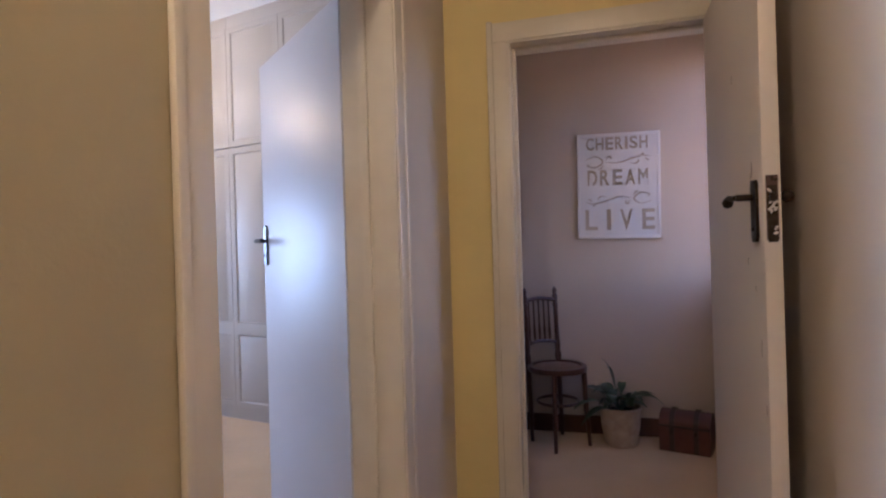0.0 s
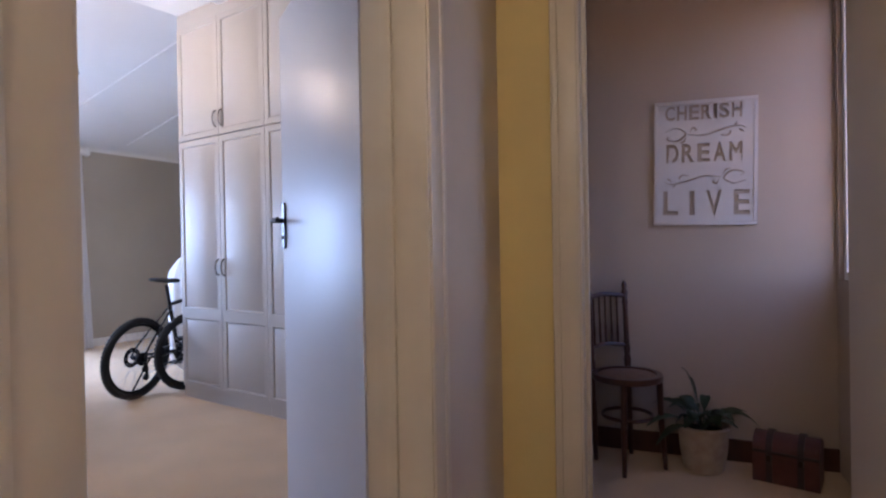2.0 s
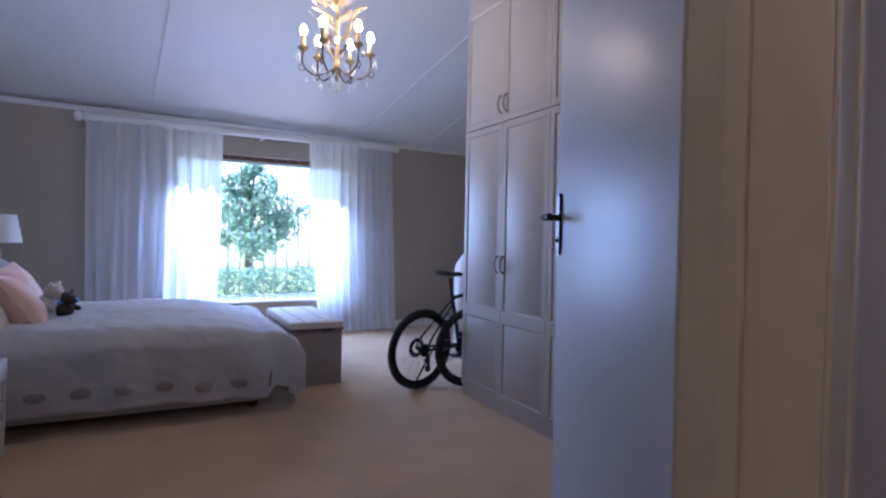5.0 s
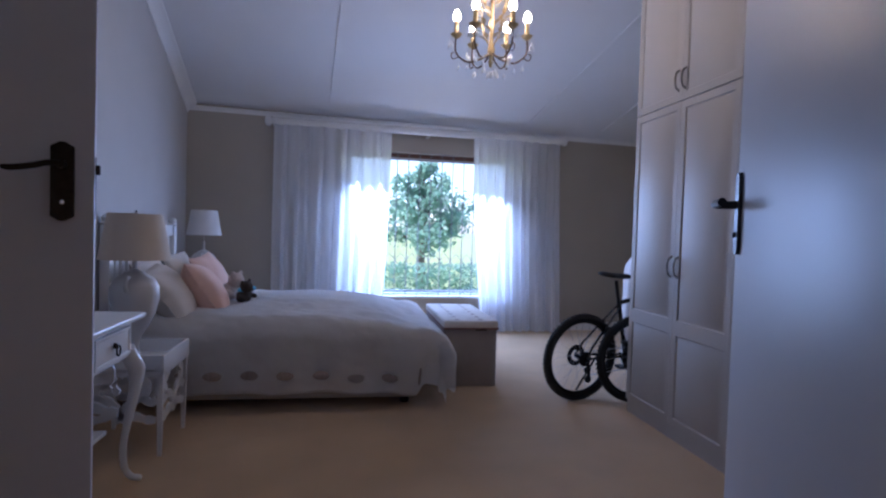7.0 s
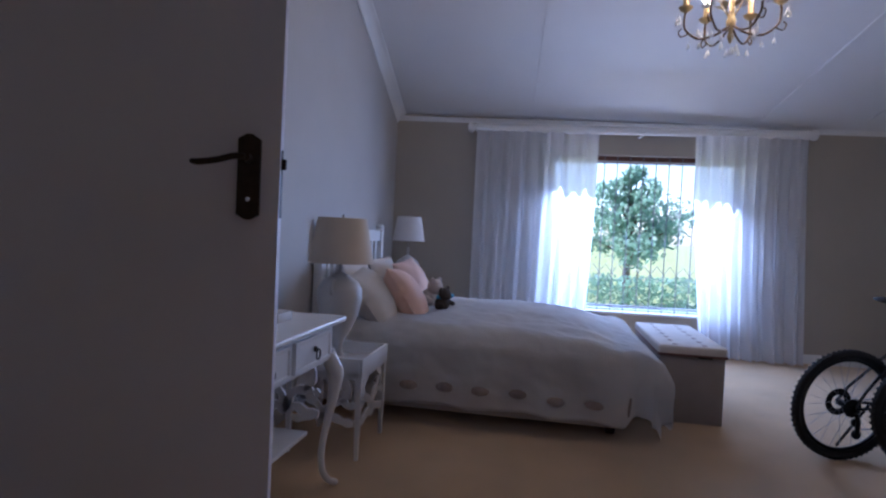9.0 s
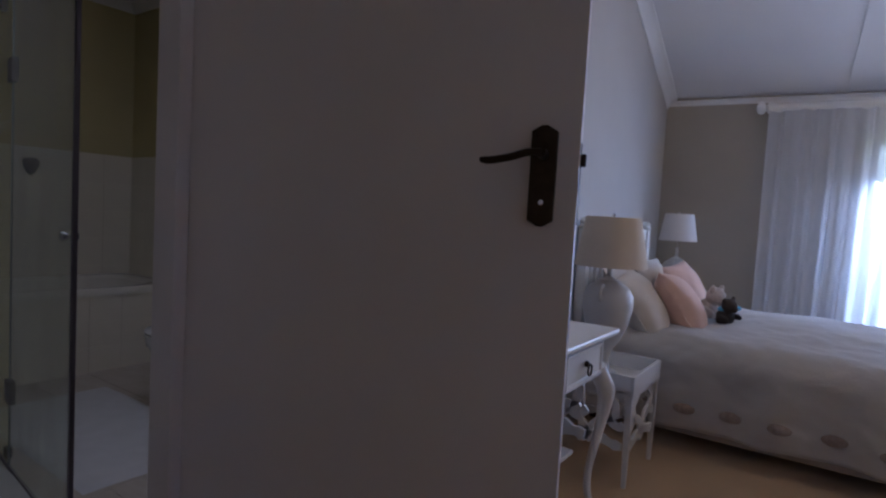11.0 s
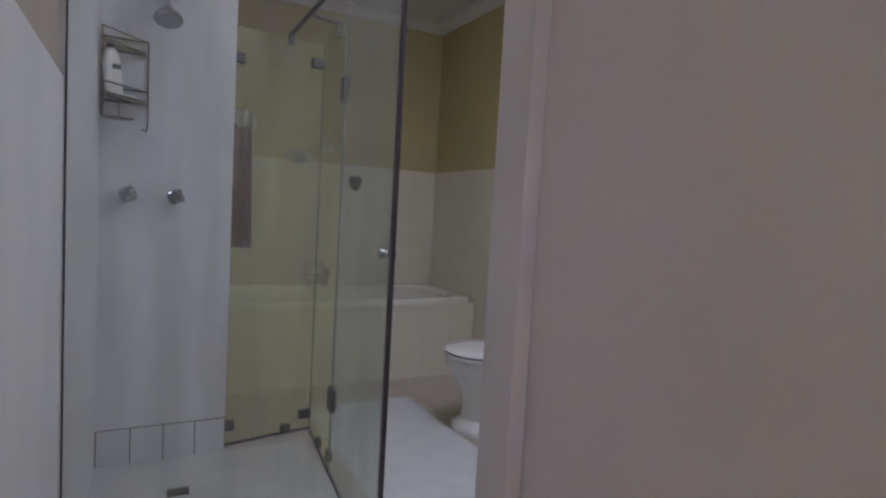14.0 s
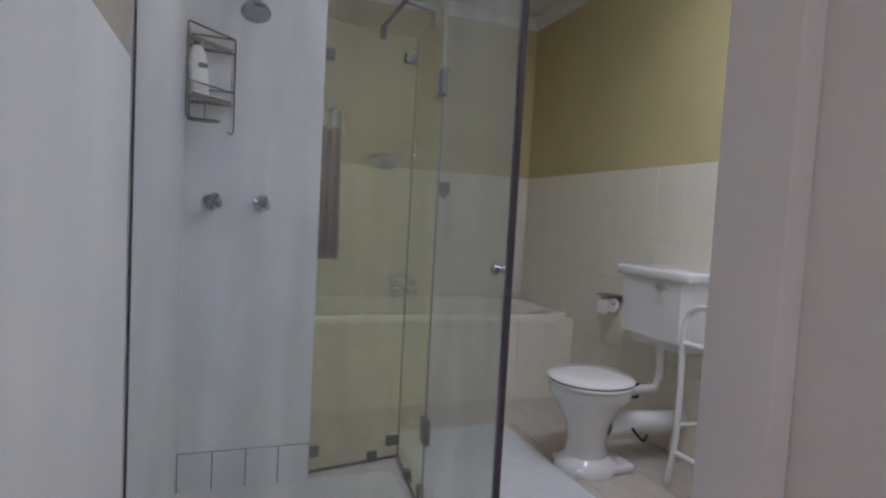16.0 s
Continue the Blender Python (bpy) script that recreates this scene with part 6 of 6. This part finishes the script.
part("rose", bm, DULLC, hd2)

RUSTY = material("dulled_chrome_wire", (0.15, 0.13, 0.11), 0.5, 0.7, vary=0.3, scale=60)
cd = thing("shower_caddy", "rusting three-cornered wire shower caddy with two shelves", "shower caddy", pose(0, 0, 1.43))
CR, CL, CC = Vector((-1.10, -2.302, 0)), Vector((-0.945, -2.135, 0)), Vector((-0.942, -2.300, 0))   # corners on the wall, at the front and in the niche
def at_z(p, z):
    return (p.x, p.y, z)
def wire(pts, r=0.0034, name="wire"):
    bm = BM()
    add_tube(bm, pts, r, 6)
    part(name, bm, RUSTY, cd)
wire(bez([at_z(CR + Vector((0.02, 0.012, 0)), -0.012), at_z(CR, -0.005), at_z(CR, 0.15), at_z(CR, 0.34)], 5))
wire(bez([at_z(CL + Vector((-0.02, -0.012, 0)), 0.012), at_z(CL, 0.02), at_z(CL, 0.15), at_z(CL, 0.34)], 5))
wire([at_z(CC, 0.02), at_z(CC, 0.34)])
for z in (0.088, 0.14, 0.285, 0.34):   # rails of the two baskets
    wire([at_z(CR, z), at_z(CL, z), at_z(CC, z), at_z(CR, z)])
for z in (0.088, 0.285):
    for k in range(1, 7):
        p = CR.lerp(CL, k / 7)
        wire([at_z(p, z), at_z(CC.lerp(p, 0.25), z)], 0.002)
bm = BM()
for lo, hi in ((0.090, 0.104), (0.287, 0.298)):
    v = [bm.verts.new(at_z(p + o, z)) for p in (CR.lerp(CL, 0.06), CR.lerp(CL, 0.94)) for o in (Vector((0, 0, 0)), Vector((0.002, -0.002, 0))) for z in (lo, hi)]
    for f in ((0, 1, 5, 4), (2, 3, 7, 6), (0, 1, 3, 2), (4, 5, 7, 6), (0, 2, 6, 4), (1, 3, 7, 5)):
        bm.faces.new([v[q] for q in f])
bmesh.ops.recalc_face_normals(bm, faces=bm.faces)
part("front_strip", bm, DULLC, cd, "dull metal strip along the shelf fronts")
bm = BM()
add_lathe(bm, [(0.0, 0), (0.05, 0.0), (0.058, 0.008), (0.055, 0.008), (0.048, 0.003), (0, 0.003)], 20, pose(-1.0, -2.235, 0.012), 1.0, 0.6)
part("soap_dish", bm, RUSTY, cd, "small hanging soap dish")
wire([(-1.0, -2.235, 0.015), (-1.0, -2.235, 0.09)], 0.002)
PLAST = material("white_bottle_plastic", (0.85, 0.84, 0.80), 0.35, vary=0.03)
bt_ = thing("shampoo_bottle", "white oval shampoo bottle with green band", "bottle", pose(-0.985, -2.235, 1.522, 0, 6, 42) @ Matrix.Diagonal((1.05, 1.0, 1.15, 1)))
bm = BM()
add_lathe(bm, [(0, 0), (0.03, 0), (0.033, 0.01), (0.035, 0.06), (0.033, 0.12), (0.024, 0.155), (0.012, 0.165), (0, 0.165)], 20, ONE, 1.0, 0.65)
part("body", bm, PLAST, bt_)
bm = BM()
add_lathe(bm, [(0.012, 0.165), (0.013, 0.19), (0, 0.19)], 14)
part("cap", bm, DARKW, bt_, "dark cap")
GREENL = material("dark_green_label", (0.05, 0.12, 0.06), 0.5, vary=0.1)
bm = BM()
add_box(bm, (-0.018, 0.0225, 0.095), (0.018, 0.0245, 0.11))
part("label_bar", bm, GREENL, bt_, "dark green label bar")
bm = BM()
add_box(bm, (-1.06, -2.295, 1.5205), (-1.015, -2.262, 1.548), 0.008)
solid("soap_bar", bm, PLAST, "white soap bar on the wire shelf", "soap")

# bath
bathm = material("white_bath_enamel", (0.80, 0.77, 0.68), 0.15, vary=0.03, scale=3)
ba = thing("bathtub", "white built-in bath with tiled front panel", "bathtub")
bx0, bx1, by0, by1, bz = -3.236, -1.0, -3.866, -3.1, 0.545
bm = BM()
def tub(u, v):
    a = u * math.tau
    s, c = math.sin(a), math.cos(a)
    k = abs(c) ** 3.2 + abs(s) ** 3.2
    rx, ry = (bx1 - bx0) / 2, (by1 - by0) / 2
    prof = ((1.0, 0.5), (1.0, 0.545), (0.985, 0.552), (0.9, 0.55), (0.87, 0.535), (0.82, 0.3), (0.72, 0.2), (0.4, 0.185), (0.02, 0.182))
    i = min(int(v * 8 + 1e-6), 7)
    f = v * 8 - i
    q = prof[i][0] * (1 - f) + prof[i + 1][0] * f
    z = prof[i][1] * (1 - f) + prof[i + 1][1] * f
    pw = 2 / (9 if q > 0.95 else 4.5)
    return Vector(((bx0 + bx1) / 2 + q * rx * math.copysign(abs(c) ** pw, c), (by0 + by1) / 2 + q * ry * math.copysign(abs(s) ** pw, s), z))
add_grid(bm, tub, 64, 8)
part("tub", bm, bathm, ba)
bm = BM()
add_box(bm, (bx0, by1 - 0.06, 0.0), (bx1, by1 - 0.02, 0.515), 0.002)
panel_ = part("front_panel", bm, PGROUT, ba, "white tiled bath panel")
tile_sheet(panel_, (bx0 + 0.002, by1 - 0.02, 0), (1, 0, 0), (0, 1, 0), bx1 - bx0 - 0.004, 0.0, 0.51, 0.2, 0.17)
mx = thing("bath_mixer", "old chrome bath mixer with hand spray", "tap", pose(-2.26, -3.80, 0.56))
bm = BM()
add_tube(bm, [(-0.09, 0, 0.06), (0.09, 0, 0.06)], 0.02, 12)
for x in (-0.07, 0.07):
    add_tube(bm, [(x, -0.0, -0.012), (x, 0, 0.06)], 0.014, 10)
    add_lathe(bm, [(0.012, 0.06), (0.024, 0.085), (0.024, 0.11), (0.012, 0.12), (0, 0.12)], 14, pose(x, 0, 0))
part("body", bm, CHROME, mx)
bm = BM()
add_tube(bm, bez([(0, 0, 0.06), (0.0, 0.1, 0.06), (0, 0.17, 0.03)], 5), 0.014, 10)
part("spout", bm, CHROME, mx)
bm = BM()
add_tube(bm, bez([(-0.05, 0.0, 0.14), (0.0, 0.05, 0.15), (0.12, 0.08, 0.13)], 5), 0.012, 8)
add_tube(bm, [(0, 0, 0.06), (0, 0, 0.14)], 0.008, 8)
part("hand_spray", bm, CHROME, mx)

# toilet with separate cistern
VIT = material("white_vitreous_china", (0.76, 0.75, 0.74), 0.12, vary=0.02, scale=3)
WCY, WCX = -2.14, -2.695
wc = thing("toilet", "white pedestal toilet with closed lid", "toilet", pose(WCX, WCY, 0))
bm = BM()
add_lathe(bm, [(0, 0), (0.135, 0), (0.14, 0.02), (0.13, 0.05), (0.095, 0.075), (0.085, 0.15), (0.1, 0.23), (0.15, 0.32), (0.18, 0.36), (0.185, 0.395), (0.18, 0.405), (0, 0.405)], 32, ONE, 1.06, 1.0)
part("bowl", bm, VIT, wc)
bm = BM()
add_box(bm, (-0.2, -0.115, 0), (0.11, 0.115, 0.045), 0.02, seg=3)
part("foot", bm, VIT, wc)
bm = BM()
add_lathe(bm, [(0.12, 0.407), (0.188, 0.407), (0.192, 0.415), (0.188, 0.424), (0.12, 0.424)], 36, ONE, 1.05, 1.04)
part("seat", bm, VIT, wc)
bm = BM()
add_lathe(bm, [(0.186, 0.428), (0.192, 0.436), (0.18, 0.448), (0.1, 0.455), (0, 0.456), (0, 0.428)], 36, ONE, 1.05, 1.04)
part("lid", bm, VIT, wc, "closed white lid")
# black ring draws the shade in the gap between lid and seat
bm = BM()
add_lathe(bm, [(0.187, 0.4235), (0.187, 0.4285)], 36, ONE, 1.05, 1.04)
part("lid_gap_shade", bm, IRON, wc)
bm = BM()
add_tube(bm, bez([(-0.1, 0, 0.2), (-0.25, 0, 0.2), (-0.4, 0.0, 0.19), (-0.55, 0, 0.19)], 5), 0.055, 14)
part("waste_pipe", bm, VIT, wc)
bm = BM()
add_tube(bm, [(-0.2, 0, 0.36), (-0.37, 0, 0.36), (-0.4, 0, 0.42), (-0.4, 0, 0.58)], 0.022, 12)
part("flush_pipe", bm, VIT, wc)
bm = BM()
add_tube(bm, bez([(-0.2, 0.07, 0.2), (-0.23, 0.085, 0.16), (-0.26, 0.085, 0.14), (-0.29, 0.07, 0.16)], 5), 0.006, 8)
part("inlet_hose", bm, IRON, wc, "dark flexible hose")
for px, pz in ((-0.235, 0.395), (-0.235, 0.335)):
    bm = BM()
    add_tube(bm, [(px, 0.0, pz - 0.008), (px, 0.035, pz), (px, 0.05, pz + 0.01)], 0.008, 8)
    part("hinge_bolt", bm, IRON, wc, "dark hinge bolt")
ci = thing("cistern", "white wall-hung cistern with chrome flush lever", "cistern", pose(-3.236, WCY, 0))
bm = BM()
add_prism(bm, [(0, -0.23), (0.2, -0.235), (0.235, -0.2), (0.235, 0.2), (0.2, 0.235), (0, 0.23)], 0.62, 0.9)
add_prism(bm, [(0, -0.18), (0.18, -0.18), (0.2, -0.15), (0.2, 0.15), (0.18, 0.18), (0, 0.18)], 0.572, 0.62)
part("tank", bm, VIT, ci)
bm = BM()
add_box(bm, (0, -0.25, 0.9), (0.25, 0.25, 0.95), 0.018, seg=3)
part("lid", bm, VIT, ci)
bm = BM()
add_tube(bm, [(0.235, 0.08, 0.87), (0.262, 0.08, 0.87)], 0.016, 12)
add_tube(bm, [(0.262, 0.08, 0.87), (0.266, 0.15, 0.862)], 0.006, 8)
part("flush_lever", bm, CHROME, ci)
rh = thing("toilet_roll_holder", "chrome holder with a hanging white toilet roll", "toilet roll holder", pose(-3.24, -2.70, 0.70))
bm = BM()
add_box(bm, (0, -0.06, 0.035), (0.1, 0.06, 0.042), 0.003)
add_box(bm, (0, -0.06, 0), (0.006, 0.06, 0.042), 0.002)
part("bracket", bm, DULLC, rh)
bm = BM()
add_lathe(bm, [(0.016, -0.05), (0.04, -0.05), (0.04, 0.05), (0.016, 0.05), (0.016, -0.05)], 24, pose(0.055, 0, -0.015, 90))
part("roll", bm, PLAST, rh, "white paper roll")
bm = BM()
add_box(bm, (0.0935, -0.048, -0.07), (0.095, 0.048, -0.015))
part("loose_sheet", bm, PLAST, rh)
sr = thing("towel_stand", "white tubular towel stand beside the toilet", "towel stand", pose(-2.93, -1.83, 0))
def rail(pts, r=0.014, name="rail"):
    bm = BM()
    add_tube(bm, pts, r, 10)
    part(name, bm, VIT, sr)
for dx in (0, -0.22):
    rail(bez([(dx - 0.04, -0.09, 0.0), (dx, -0.03, 0.05), (dx, 0, 0.3), (dx, 0, 0.7), (dx + 0.0, 0.05, 0.81), (dx, 0.13, 0.83)], 6), 0.014, "post")
for z, y in ((0.18, 0), (0.66, 0)):
    rail([(0, y, z), (0, y + 0.14, z)], 0.011)
rail([(0, 0.13, 0.83), (-0.22, 0.13, 0.83)], 0.011)
rail([(0, 0.13, 0.0), (0, 0.13, 0.83)], 0.011, "post")
rail([(0, 0, 0.3), (-0.22, 0, 0.3)], 0.009)

# bath mat
MAT_ = material("white_bath_mat", (0.72, 0.72, 0.74), 0.95, vary=0.05, scale=10, bump=0.9, bump_scale=220, sheen=0.3, spec=0.1)
bm = BM()
def matf(u, v):
    x, y = -2.57 + 0.66 * u, -2.74 + 1.25 * v
    ed = min(u, 1 - u, v, 1 - v)
    return Vector((x + 0.01 * noise.noise((y * 3, 0, 1)), y, 0.002 + 0.016 * min(1, ed * 40) ** 0.5 + 0.002 * noise.noise((x * 20, y * 20, 0))))
add_grid(bm, matf, 30, 50)
solid("bath_mat", bm, MAT_, "long white pile bath mat on the tiled floor", "bath mat", ONE, "", 180)

# decorations and towel
SHELL = material("striped_shell", (0.5, 0.5, 0.5), 0.5, scale=4, second=(0.72, 0.7, 0.66), stretch=(60, 1, 1))
CORAL = material("pale_coral", (0.66, 0.63, 0.52), 0.8, vary=0.1, scale=30, bump=0.6, bump_scale=60)
bm = BM()
def shellf(u, v):
    a = (u - 0.5) * 2.3
    r = 0.02 + 0.11 * v
    return Vector((-2.1 + r * math.sin(a), -3.862 + 0.03 * math.sin(v * 2.6) + 0.004 * math.cos(u * 60), 1.435 + r * math.cos(a) * 0.95))
add_grid(bm, shellf, 44, 10)
bmesh.ops.solidify(bm, geom=bm.faces[:], thickness=0.006)
solid("shell_ornament", bm, SHELL, "fluted striped shell hung on the bathroom wall", "ornament", ONE, "wall ornaments over the bath", 60)
bm = BM()
for k in range(9):
    a = k * 0.7
    add_tube(bm, bez([(-2.32, -3.87, 1.56), (-2.32 + 0.05 * math.cos(a), -3.83, 1.58 + 0.04 * math.sin(a)), (-2.32 + 0.11 * math.cos(a), -3.845, 1.6 + 0.075 * math.sin(a))], 4), [0.014 - 0.001 * i for i in range(9)], 7)
solid("coral_ornament", bm, CORAL, "pale branching coral hung on the bathroom wall", "ornament", ONE, "wall ornaments over the bath")
bm = BM()
add_lathe(bm, [(0, -0.075), (0.03, -0.05), (0.052, 0.0), (0.05, 0.03), (0.03, 0.045), (0, 0.04)], 16, pose(-2.55, -3.86, 1.345), 1.0, 0.35)
solid("heart_ornament", bm, MET, "grey heart-shaped ornament hung on the tiles", "ornament", ONE, "wall ornaments over the bath")
TOW = material("plum_brown_towel", (0.26, 0.085, 0.065), 0.95, vary=0.12, scale=12, bump=0.8, bump_scale=240, sheen=0.3, spec=0.1)
TOWW = material("white_towel", (0.7, 0.7, 0.68), 0.95, vary=0.05, scale=12, bump=0.8, bump_scale=240, spec=0.1)
tw = thing("hanging_towel", "plum towel under a white one on a wall hook", "towel", pose(-1.445, -2.42, 0))
def cloth(x0, x1, z0, z1, mat, name, yy):
    bm = BM()
    add_grid(bm, lambda u, v: Vector((x0 + (x1 - x0) * u * (0.8 + 0.2 * v), yy + 0.014 * math.sin(u * 14 + v * 2) - 0.01 * v, z1 + (z0 - z1) * v)), 24, 16)
    bmesh.ops.solidify(bm, geom=bm.faces[:], thickness=0.006)
    part(name, bm, mat, tw, smooth=180)
cloth(-0.01, -0.105, 0.93, 1.5, TOW, "lower_towel", 0.0)
cloth(-0.005, -0.11, 1.49, 1.57, TOWW, "upper_towel", 0.004)
bm = BM()
add_tube(bm, [(0.004, -0.0, 1.56), (-0.05, 0.0, 1.575), (-0.06, 0, 1.6)], 0.006, 8)
part("hook", bm, CHROME, tw)
